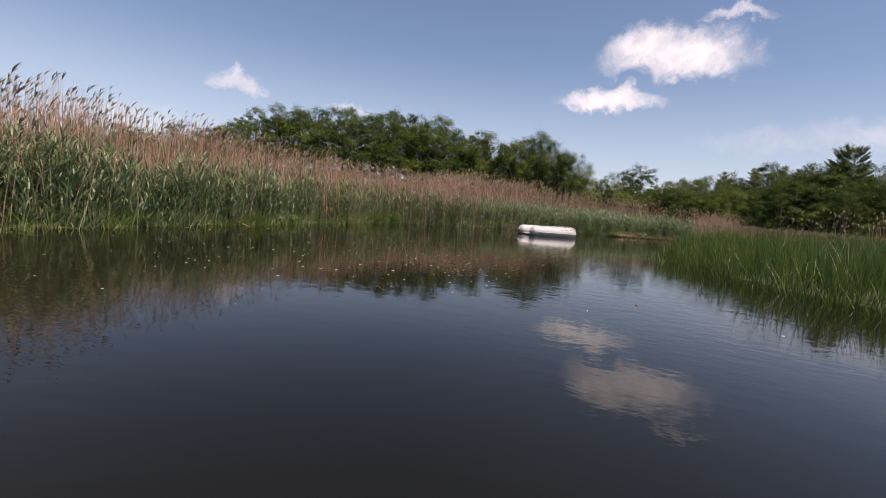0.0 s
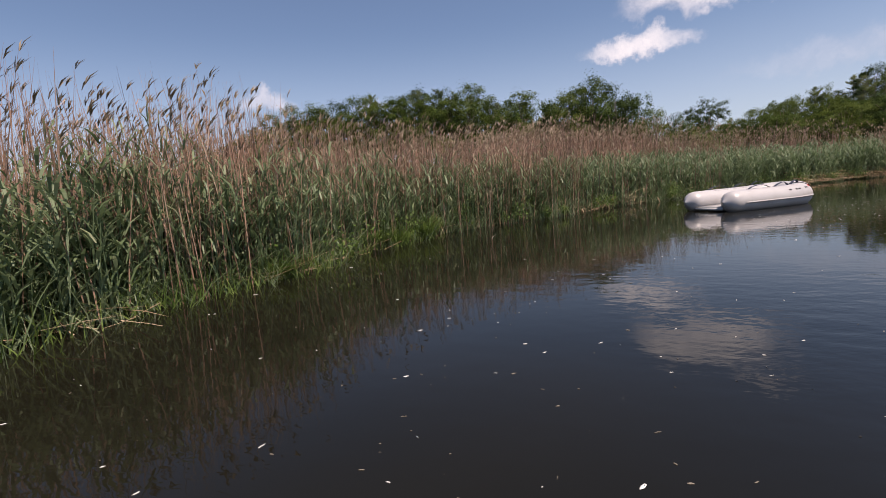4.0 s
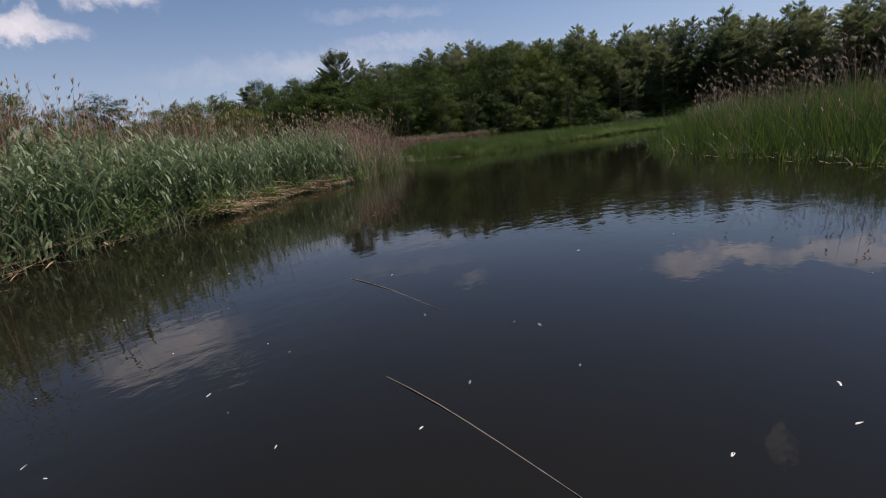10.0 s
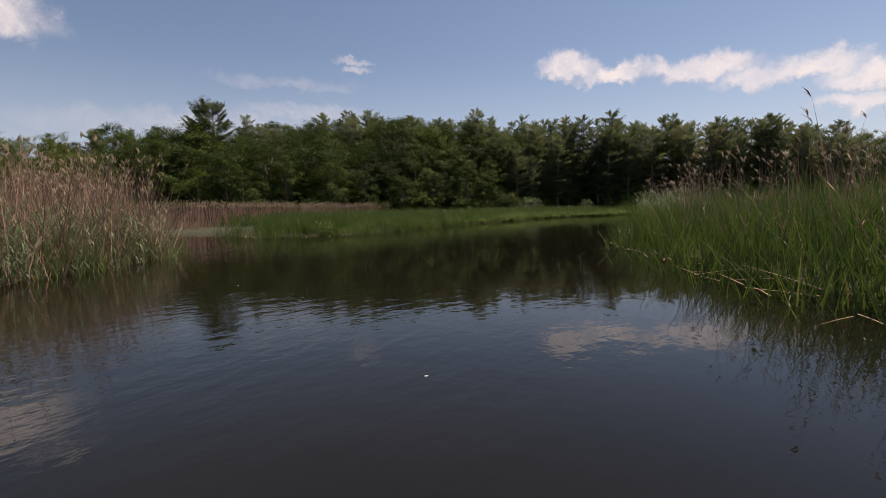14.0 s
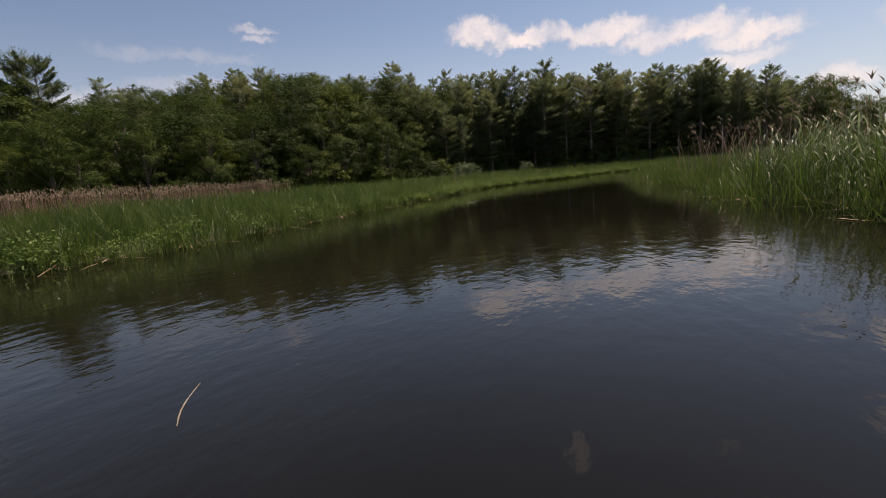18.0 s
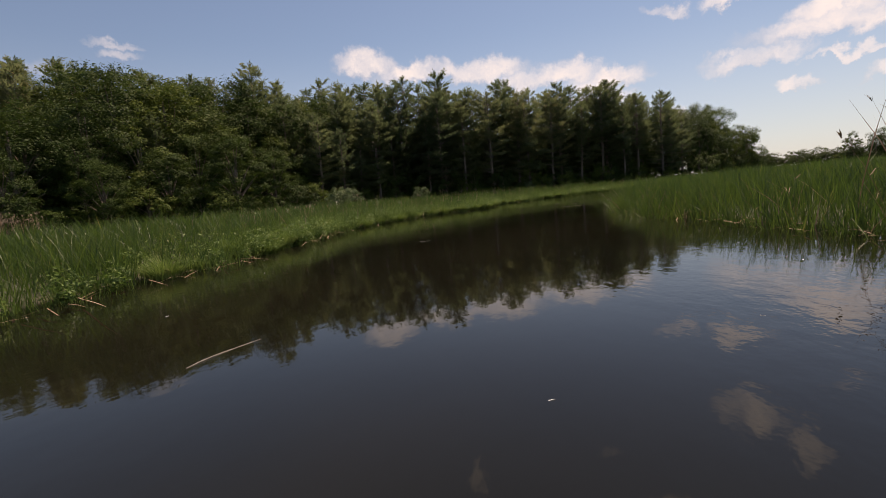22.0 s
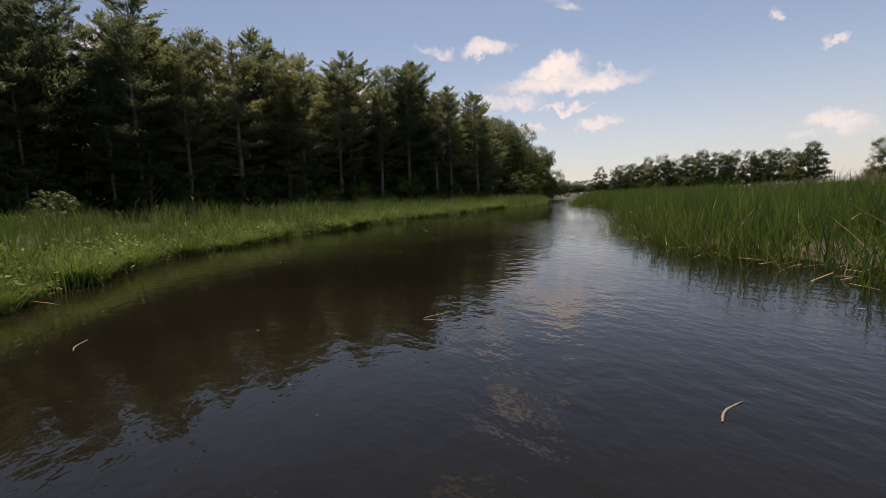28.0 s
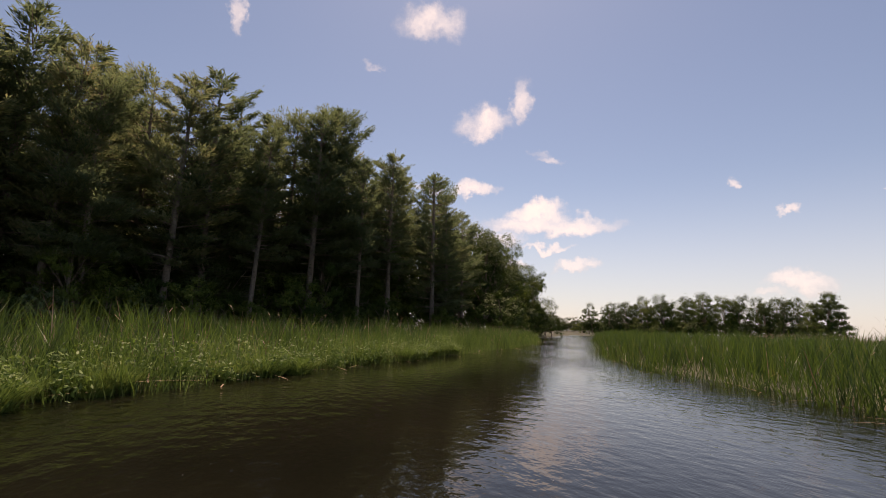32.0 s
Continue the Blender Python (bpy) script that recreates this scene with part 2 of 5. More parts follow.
def river(n):
    pos = n.add("ShaderNodeNewGeometry").outputs["Position"]
    wide = n.add("ShaderNodeMapping", {"Vector": pos, "Scale": (1.0, 1.0, 1.0)}).outputs[0]
    # wind ripples come in patches
    patch = n.add("ShaderNodeMapRange", {"Value": n.noise(wide, 0.12, 3.0), "From Min": 0.40, "From Max": 0.66, "To Min": 0.22, "To Max": 1.0}, interpolation_type="SMOOTHSTEP").outputs[0]
    # the open far reach catches more of the breeze than the sheltered bends
    east = n.add("ShaderNodeSeparateXYZ", {0: pos}).outputs[0]
    breeze = n.add("ShaderNodeMapRange", {"Value": east, "From Min": 40.0, "From Max": 70.0, "To Min": 0.8, "To Max": 2.7}, interpolation_type="SMOOTHSTEP").outputs[0]
    turned = n.add("ShaderNodeMapping", {"Vector": pos, "Rotation": (0, 0, radians(48)), "Scale": (1.0, 1.7, 1.0)}).outputs[0]
    breeze = n.math("MULTIPLY", breeze, n.add("ShaderNodeMapRange", {"Value": east, "From Min": 66.0, "From Max": 88.0, "To Min": 1.0, "To Max": 2.6}, interpolation_type="SMOOTHSTEP").outputs[0])
    gust = n.math("MULTIPLY", patch, breeze)
    ripple = n.math("MULTIPLY", n.noise(turned, 3.4, 3.0, 0.5), gust)
    fine = n.math("MULTIPLY", n.noise(pos, 11.0, 2.0, 0.5), gust)
    swell = n.noise(pos, 0.7, 2.0)
    h = n.math("ADD", n.math("ADD", n.math("MULTIPLY", ripple, 0.6), n.math("MULTIPLY", fine, 0.10)), n.math("MULTIPLY", swell, 0.16))
    b = n.add("ShaderNodeBump", {"Height": h, "Strength": 0.22, "Distance": 0.05}).outputs[0]
    col = n.ramp(n.noise(pos, 0.2, 3.0), [(0.35, (0.006, 0.006, 0.004)), (0.7, (0.012, 0.011, 0.007))])
    return bsdf(n, Base_Color=col, Roughness=0.025, IOR=1.333, Specular_IOR_Level=0.41, Normal=b)


MAT["river"] = surface("river", river)


# ---- building helpers ----
rng = np.random.default_rng(7)


def mesh_of(name, verts, quads, mat, smooth=False):
    """A mesh from arrays of points and of four-cornered faces."""
    me = bpy.data.meshes.new(name)
    v, q = np.asarray(verts, np.float32), np.asarray(quads, np.int32)
    me.vertices.add(len(v))
    me.vertices.foreach_set("co", v.ravel())
    me.loops.add(q.size)
    me.loops.foreach_set("vertex_index", q.ravel())
    me.polygons.add(len(q))
    me.polygons.foreach_set("loop_start", np.arange(0, q.size, q.shape[1], dtype=np.int32))
    me.polygons.foreach_set("use_smooth", np.full(len(q), smooth))
    me.update(calc_edges=True)
    me.materials.append(mat)
    return me


def put(name, me, parent, label="", kind=""):
    ob = new(name, me)
    ob.parent = parent
    return tagged(ob, label=label, kind=kind)


def part(name, bm, mat, parent, label="", smooth=True):
    me = bpy.data.meshes.new(name)
    bm.to_mesh(me)
    bm.free()
    me.materials.append(mat)
    if smooth:
        me.polygons.foreach_set("use_smooth", np.full(len(me.polygons), True))
    return put(name, me, parent, label)


def join(sets):
    """Join (points, faces) pairs."""
    vs, qs, k = [], [], 0
    for v, q in sets:
        vs.append(v), qs.append(q + k)
        k += len(v)
    return np.concatenate(vs), np.concatenate(qs)


def ribbons(base, way, length, width, curl, side, segs=3, taper=1.6, root=1.0):
    """Blades: each starts at base along way, and bends by curl as it goes."""
    n = len(base)
    s = np.linspace(0, 1, segs + 1)
    axis = base[:, None] + length[:, None, None] * (way[:, None] * s[None, :, None] + curl[:, None] * (s**2)[None, :, None])
    prof = np.maximum(0.06, (root + (1 - root) * np.minimum(1, s * 4)) * (1 - s**taper))
    half = side[:, None] * (width[:, None] * prof[None])[..., None] * 0.5
    v = np.stack([axis - half, axis + half], 2).reshape(-1, 3)
    i = (np.arange(n)[:, None] * (segs + 1) + np.arange(segs)[None]).ravel() * 2
    return v, np.stack([i, i + 1, i + 3, i + 2], 1)


def flat(angle):
    return np.stack([np.cos(angle), np.sin(angle), 0 * angle], -1)


def stems(xy, z, height, width, lean=0.12, segs=3):
    n = len(xy)
    a, b = rng.uniform(0, 2 * np.pi, n), rng.uniform(0, np.pi, n)
    base = np.concatenate([xy, np.broadcast_to(z, (n,))[:, None]], 1)
    way = flat(a) * rng.uniform(0, lean, n)[:, None] + [0, 0, 1]
    curl = flat(a) * rng.uniform(0, lean, n)[:, None]
    return base, way, curl, flat(b)


def along(poly, d0, d1, n, left):
    """n random places beside a line, d0 to d1 to one side of it."""
    p = np.asarray(poly, float)
    seg = np.diff(p, axis=0)
    ln = np.hypot(*seg.T)
    cut = np.concatenate([[0], np.cumsum(ln)])
    s = rng.uniform(0, cut[-1], n)
    i = np.clip(np.searchsorted(cut, s) - 1, 0, len(seg) - 1)
    # rounded corners: the side is taken from a smoothed line
    nor = np.stack([-seg[:, 1], seg[:, 0]], 1) / ln[:, None] * (1 if left else -1)
    mid = (cut[1:] + cut[:-1]) / 2
    nx, ny = np.interp(s, mid, nor[:, 0]), np.interp(s, mid, nor[:, 1])
    k = np.hypot(nx, ny)
    at = p[i] + seg[i] * ((s - cut[i]) / ln[i])[:, None]
    d = rng.uniform(d0, d1, n)
    return at + np.stack([nx / k, ny / k], 1) * d[:, None], d, s


def clumped(found, each=22, spread=0.16):
    """Gather places into clumps, as grasses grow."""
    xy = found[0]
    n = len(xy)
    own = rng.integers(0, max(1, n // each), n)
    return xy[own] * 0.75 + xy[own] * 0.25 + rng.normal(0, spread, (n, 2)), own


def wob(xy, f):
    """A slow, even wander from -1 to 1, for uneven edges and tops."""
    return (np.sin(xy[:, 0] * f + 1.3) * np.cos(xy[:, 1] * f * 1.17 + 0.4) + np.sin(xy[:, 0] * f * 2.3 + xy[:, 1] * f * 1.9)) / 2


# ---- the plan: both banks of the river, from the start of the trip to the far reach ----
LEFT = [(-12.0, -60.0), (-9.5, -20.0), (-8.4, -0.1), (-7.7, 7.8), (-7.4, 11.7), (-7.0, 15.6), (-6.5, 19.0), (-5.7, 21.7), (-4.1, 24.2), (-2.1, 27.1), (-0.2, 29.2), (1.4, 31.2), (3.8, 33.1), (6.7, 35.1), (9.5, 37.3), (11.8, 38.1), (13.6, 38.8), (16.0, 39.9), (18.0, 41.2), (19.2, 43.2), (19.6, 45.8), (20.0, 50.4), (21.4, 58.4), (24.4, 60.9), (26.4, 58.3), (25.6, 50.2), (25.3, 46.6), (26.2, 44.5), (27.9, 43.8), (30.9, 43.6), (34.4, 43.8), (37.8, 43.9), (42.3, 44.1), (46.2, 43.9), (49.1, 43.9), (51.9, 44.1), (57, 43.5), (60.5, 42.4), (63, 40.6), (65.5, 39.2), (69, 38.6), (72.4, 37.4), (75, 35.9), (78, 33.6), (81, 31), (84.5, 28.4), (88, 25), (91.5, 21.9), (95.5, 17.9), (100, 13), (108, 6.5), (116, 0.8), (126, -6.5), (136, -15), (147, -24.5), (170, -46), (235, -110), (262, -138)]
RIGHT = [(9, -60), (7.2, -20), (6.3, -0.1), (5.5, 6.9), (4.6, 10.2), (4.5, 13.5), (5.1, 16.9), (6.3, 19.7), (8.4, 21.7), (10.4, 23.2), (12.4, 25), (14.6, 26.8), (16.8, 28.5), (19.4, 29.8), (23.4, 31.3), (27.4, 31.4), (31.9, 32.3), (35.4, 32.6), (39.3, 32.8), (43.3, 33.5), (48, 34.1), (51.7, 34.1), (57, 33), (60, 31.4), (63.2, 30), (65.1, 29.8), (67.6, 28.6), (73.4, 24.4), (80, 18.4), (83.2, 17.2), (90.2, 14.3), (95, 11.5), (104, 3.5), (122, -10.5), (142, -30), (214, -106), (255, -146)]


def ragged(poly, seed):
    """The bank's line with small bays and tussocky points."""
    dice = random.Random(seed)
    out = [poly[0]]
    for a, b in zip(poly[:-1], poly[1:]):
        far = math.dist(a, b)
        if -12 < a[0] < 98 and -2 < a[1] < 62 and far > 2.4:
            n = int(far / 1.7)
            for k in range(1, n):
                q = dice.uniform(-0.32, 0.32)
                out.append((a[0] + (b[0] - a[0]) * k / n - (b[1] - a[1]) / far * q, a[1] + (b[1] - a[1]) * k / n + (b[0] - a[0]) / far * q))
        out.append(b)
    return out


LEFT, RIGHT = ragged(LEFT, 3), ragged(RIGHT, 4)


def far_from(poly, xy):
    """How far points lie from a line."""
    p = np.asarray(poly, float)
    best = np.full(len(xy), 1e9)
    for a, b in zip(p[:-1], p[1:]):
        ab = b - a
        t = np.clip(((xy - a) @ ab) / (ab @ ab), 0, 1)
        best = np.minimum(best, np.hypot(*(xy - a - t[:, None] * ab).T))
    return best


def inside(poly, xy):
    p = np.asarray(poly, float)
    hit = np.zeros(len(xy), bool)
    for a, b in zip(p, np.roll(p, -1, 0)):
        with np.errstate(divide="ignore", invalid="ignore"):
            x = (b[0] - a[0]) * (xy[:, 1] - a[1]) / (b[1] - a[1]) + a[0]
        hit ^= ((a[1] > xy[:, 1]) != (b[1] > xy[:, 1])) & (xy[:, 0] < x)
    return hit


def ground_z(xy):
    xy = np.atleast_2d(np.asarray(xy, float))
    d = np.minimum(far_from(LEFT, xy), far_from(RIGHT, xy))
    wet = inside(LEFT + RIGHT[::-1], xy)
    z = np.where(wet, -0.08 - 0.82 * np.clip(d / 1.6, 0, 1), -0.08 + 0.2 * np.clip(d / 1.2, 0, 1) + 0.1 * np.clip((d - 4) / 12, 0, 1))
    back = np.clip((d - 24) / 36, 0, 1)
    back = back * back * (3 - 2 * back)
    for x, y, s, h in ((125, 98, 30, 7), (-48, 122, 34, 8.0), (78, 175, 40, 6), (80, 108, 22, 4.0)):
        g = np.exp(-((xy[:, 0] - x) ** 2 + (xy[:, 1] - y) ** 2) / (2 * s * s))
        z = z + np.where(wet, 0, g * h * back)
    return z


def build_ground():
    xs = np.concatenate([[-2500, -900, -400, -220, -140, -90, -60, -40, -28], np.arange(-20, 142, 1.25), [146, 152, 160, 172, 190, 215, 250, 300, 380, 520, 900, 2500]])
    ys = np.concatenate([[-2500, -900, -520, -380, -280, -220, -180, -150, -125, -105, -90, -76, -64, -54, -46], np.arange(-40, 66, 1.25), [70, 76, 84, 92, 100, 110, 122, 136, 150, 165, 185, 210, 250, 320, 500, 900, 2500]])
    gx, gy = np.meshgrid(xs, ys)
    xy = np.stack([gx.ravel(), gy.ravel()], 1)
    z = ground_z(xy)
    w = len(xs)
    i = (np.arange(len(ys) - 1)[:, None] * w + np.arange(w - 1)[None]).ravel()
    me = mesh_of("ground", np.concatenate([xy, z[:, None]], 1), np.stack([i, i + 1, i + w + 1, i + w], 1), MAT["soil"], True)
    tagged(new("ground", me), "marshy river banks rising to a wooded hill", "ground", kind="structure")


build_ground()
water = new("water", mesh_of("water", [(-600, -700, 0), (700, -700, 0), (700, 500, 0), (-600, 500, 0)], [(0, 1, 2, 3)], MAT["river"]))
tagged(water, "dark still river water with light ripples", "river", kind="structure")


# ---- reeds, cattails and sedge ----
def bed(label, category):
    ob = new("reed_bed")
    return tagged(ob, label, category, kind="stuff")


def dead_stems(owner, xy, hmin, hmax, plume=0.35, lean=0.1, width=0.013, lift=0.25):
    n = len(xy)
    z = ground_z(xy).clip(-0.25) - 0.05
    h = rng.uniform(hmin, hmax, n) * (1 + lift * 0.35 * wob(xy, 0.9))
    base, way, curl, side = stems(xy, z, h, 0, lean)
    out = [ribbons(base, way, h, np.full(n, width) * rng.uniform(0.7, 1.5, n), curl, side, 3, 3.0)]
    # broken leaves on the way up
    m = rng.random(n) < 0.6
    k = m.sum()
    up = rng.uniform(0.35, 0.9, k)
    at = base[m] + h[m, None] * (way[m] * up[:, None] + curl[m] * (up**2)[:, None])
    a = rng.uniform(0, 6.28, k)
    out.append(ribbons(at, flat(a) * 0.5 + [0, 0, 0.8], rng.uniform(0.15, 0.4, k), np.full(k, 0.013), flat(a) * 0.5 - [0, 0, 0.5], flat(a + 1.57), 2))
    put("dead_stems", mesh_of("dead_stems", *join(out), MAT["dead_reed"]), owner, "dry tan reed stems", "stuff")
    m = rng.random(n) < plume
    k = m.sum()
    if k:
        tip = base[m] + h[m, None] * (way[m] + curl[m]) * 0.985
        nod = rng.normal(0.9, 0.5, k)
        sets = []
        for _ in range(5):
            a = nod + rng.normal(0, 0.5, k)
            sets.append(ribbons(tip - [0, 0, 0.03], flat(a) * rng.uniform(0.1, 0.5, k)[:, None] + [0, 0, 1], rng.uniform(0.10, 0.20, k), rng.uniform(0.016, 0.032, k), flat(a) * 0.35 - [0, 0, 0.2], flat(a + rng.uniform(0.8, 2.2, k)), 2, 2.2, 0.3))
        put("plumes", mesh_of("plumes", *join(sets), MAT["plume"]), owner, "brown feathery seed heads", "stuff")


def green_reeds(owner, xy, hmin, hmax, leaves=6, mat="green_reed", width=0.03):
    """Leafy green reed shoots: a stem with arching leaves up its sides."""
    n = len(xy)
    z = ground_z(xy).clip(-0.25) - 0.03
    h = rng.uniform(hmin, hmax, n) * (1 + 0.16 * wob(xy, 1.1))
    base, way, curl, side = stems(xy, z, h, 0, 0.16)
    sets = [ribbons(base, way, h, np.full(n, 0.012), curl, side, 2, 4.0)]
    a0 = rng.uniform(0, 6.28, n)
    for j in range(leaves):
        up = np.clip((j + 0.6 + rng.uniform(-0.3, 0.3, n)) / leaves, 0.08, 0.98)
        at = base + h[:, None] * (way * up[:, None] + curl * (up**2)[:, None])
        a = a0 + j * 3.14 + rng.normal(0, 0.5, n)
        rise = rng.uniform(0.7, 1.5, n)
        L = rng.uniform(0.22, 0.46, n) * (1.15 - 0.35 * np.abs(up - 0.6))
        sets.append(ribbons(at, flat(a) * 0.45 + np.array([0, 0, 1]) * rise[:, None], L, rng.uniform(0.6, 1.2, n) * width, flat(a) * 0.38 - np.array([0, 0, 1]) * (rise * 0.55)[:, None], flat(a + 1.57), 3, 1.5, 0.5))
    put("green_leaves", mesh_of("green_leaves", *join(sets), MAT[mat]), owner, "arching grey-green reed leaves", "stuff")


def blades(owner, found, hmin, hmax, mat, width=0.016, lean=0.22, droop=0.25, name="blades", label="long upright green blades", each=22, spread=0.17):
    xy, own = clumped(found, each, spread)
    n = len(xy)
    z = ground_z(xy).clip(-0.3) - 0.03
    lush = rng.uniform(0.72, 1.12, own.max() + 1)[own]
    tilt = rng.normal(0, 0.09, (own.max() + 1, 2))[own]
    h = (hmin + (hmax - hmin) * rng.random(n) ** 0.6) * lush * (1 + 0.12 * wob(xy, 0.8))
    base, way, curl, side = stems(xy, z, h, 0, lean)
    way = way + np.concatenate([tilt, np.zeros((n, 1))], 1)
    curl = curl * (1 + droop * 4) - np.array([0, 0, 1]) * (rng.random(n) ** 3 * droop)[:, None]
    put(name, mesh_of(name, *ribbons(base, way, h, rng.uniform(0.6, 1.3, n) * width, curl, side, 3, 1.8, 0.8), MAT[mat]), owner, label, "stuff")


def litter(owner, xy, lmin, lmax, heap=0.18):
    """Flattened dead stems along the waterline."""
    n = len(xy)
    a = rng.normal(0.75, 0.6, n) + rng.integers(0, 2, n) * np.pi
    z = np.abs(rng.normal(0.02, heap / 2, n)) + 0.015
    base = np.concatenate([xy, z[:, None]], 1)
    way = flat(a) + np.array([0, 0, 1]) * rng.normal(0.02, 0.16, n)[:, None]
    put("dead_litter", mesh_of("dead_litter", *ribbons(base, way, rng.uniform(lmin, lmax, n), rng.uniform(0.012, 0.028, n), np.array([0, 0, -0.06]) + 0 * way, flat(a + 1.57), 2, 3.0), MAT["mat"]), owner, "flattened dead reed litter", "stuff")


def hummocks(owner, places, mat="sedge"):
    """Tussocks: fountains of fine arching blades."""
    sets = []
    for x, y, r, h in places:
        n = int(620 * min(1.8, r / 0.5))
        a = rng.uniform(0, 6.28, n)
        q = np.sqrt(rng.random(n)) * r * 0.55
        base = np.stack([x + np.cos(a) * q, y + np.sin(a) * q, np.full(n, -0.02)], 1)
        out = (q / (r * 0.55))[:, None] ** 0.8
        L = rng.uniform(0.75, 1.25, n) * h
        b = a + rng.normal(0, 0.4, n)
        sets.append(ribbons(base, flat(b) * out * 0.45 + [0, 0, 1.0], L * (1.0 - 0.3 * out[:, 0]), np.full(n, 0.013), flat(b) * (0.12 + out * 0.3) - [0, 0, 0.2] - np.array([0, 0, 0.25]) * out, flat(b + 1.57), 3, 1.6))
    put("tussocks", mesh_of("tussocks", *join(sets), MAT[mat]), owner, "bright green grass tussocks", "stuff")


def thatch(owner, line, n, top=0.5):
    """Fallen straw heaped on the bank's edge, its ends in the water."""
    xy, d, _ = along(line, 0.15, 1.1, n, True)
    keep = wob(xy, 1.3) + rng.normal(0, 0.3, n) > 0.05
    xy, d = xy[keep], d[keep]
    n = len(xy)
    p = np.asarray(line, float)
    seg = p[-1] - p[0]
    out = math.atan2(-seg[0], seg[1]) + 0.0
    a = out + rng.normal(0, 1.0, n)
    z = 0.06 + np.clip(d, 0, 1) * top * rng.uniform(0.3, 1.0, n)
    base = np.concatenate([xy, z[:, None]], 1)
    L = rng.uniform(0.5, 1.25, n)
    way = flat(a) - np.array([0, 0, 1]) * (z / L * rng.uniform(0.2, 0.95, n))[:, None]
    put("fallen_straw", mesh_of("fallen_straw", *ribbons(base, way, L, rng.uniform(0.014, 0.034, n), np.array([0, 0, 0.05]) + 0 * way, flat(a + 1.57) + np.array([0, 0, 1]) * rng.normal(0, 0.5, n)[:, None], 2, 4.0), MAT["mat"]), owner, "heaped pale fallen straw", "stuff")


def stretch(poly, a, b):
    near = [min(range(len(poly)), key=lambda i: math.dist(poly[i], q)) for q in (a, b)]
    return poly[near[0]: near[1] + 1]


def build_left_reeds():
    b = bed("tall tan reeds with green shoots along the water", "reeds")
    line = stretch(LEFT, (-8.4, -0.1), (-2.1, 27.1))
    dead_stems(b, along(line, 0.4, 3.0, 6000, True)[0], 1.9, 2.7, 0.25)
    dead_stems(b, along(stretch(LEFT, (-7.0, 15.6), (-2.1, 27.1)), -0.05, 0.7, 640, True)[0], 1.6, 2.5, 0.3, 0.09, 0.011)
    dead_stems(b, along(line, 0.0, 0.8, 620, True)[0], 1.2, 2.4, 0.2, 0.2, 0.011)
    dead_stems(b, along(stretch(LEFT, (-4.1, 24.2), (3.8, 33.1)), 0.0, 0.8, 320, True)[0], 1.4, 2.3, 0.3, 0.12)
    dead_stems(b, along(line, 3.0, 8.0, 2600, True)[0], 2.2, 2.95, 0.5)
    green_reeds(b, along(line, 0.0, 1.0, 5200, True)[0], 0.7, 1.7, 7, width=0.040)
    green_reeds(b, along(line, 0.9, 2.2, 1400, True)[0], 1.2, 2.0)
    blades(b, along(line, -0.25, 0.6, 2600, True), 0.35, 0.9, "green_reed", 0.014, 0.4)
    litter(b, along(line, -0.3, 0.5, 260, True)[0], 0.4, 1.3)
    p, _, _ = along(stretch(LEFT, (-8.4, -0.1), (-5.7, 21.7)), -0.2, 0.3, 14, True)
    blades(b, along(stretch(LEFT, (-8.4, -0.1), (-5.7, 21.7)), -0.35, 0.35, 3000, True), 0.25, 0.65, "sedge", 0.015, 0.35, 0.3, each=14, spread=0.14)
    hummocks(b, [(x, y, rng.uniform(0.25, 0.45), rng.uniform(0.5, 0.85)) for x, y in p])

    c = bed("dense leafy green reeds over flattened dead stems", "reeds")
    line = stretch(LEFT, (-2.1, 27.1), (13.6, 38.8))
    green_reeds(c, along(line, 0.0, 3.4, 5200, True)[0], 0.9, 1.75, 8, width=0.05)
    dead_stems(c, along(line, 1.0, 4.0, 900, True)[0], 1.9, 2.6, 0.4, 0.16)
    dead_stems(c, along(line, 3.5, 9.0, 3200, True)[0], 2.4, 3.2, 0.4, 0.12)
    dead_stems(c, along(stretch(LEFT, (-2.1, 27.1), (3.8, 33.1)), 2.5, 8.0, 2600, True)[0], 2.7, 3.4, 0.4, 0.12)
    blades(c, along(line, -0.3, 0.8, 2600, True), 0.3, 0.75, "green_reed", 0.015, 0.5, 0.4)
    litter(c, along(line, -0.25, 0.9, 700, True)[0], 0.4, 1.4, 0.3)
    thatch(c, stretch(LEFT, (6.7, 35.1), (11.8, 38.1)), 2200, 0.75)
    heap = np.concatenate([rng.normal((9.6, 39.9), (1.6, 0.45), (500, 2)), rng.normal((1.3, 34.2), (0.7, 0.4), (160, 2))])
    litter(c, heap, 0.5, 1.6, 0.45)

    d = bed("clump of tall tan reeds on the point of the bank", "reeds")
    line = stretch(LEFT, (13.6, 38.8), (20.0, 50.4))
    dead_stems(d, along(line, 0.1, 3.4, 1900, True)[0], 1.5, 2.6, 0.4, 0.25)
    dead_stems(d, along(line, -0.1, 2.0, 1500, True)[0], 0.6, 1.5, 0.0, 0.7)
    green_reeds(d, along(line, -0.1, 2.4, 1300, True)[0], 0.6, 1.35)
    blades(d, along(line, -0.3, 0.8, 900, True), 0.3, 0.9, "sedge", 0.014, 0.4)


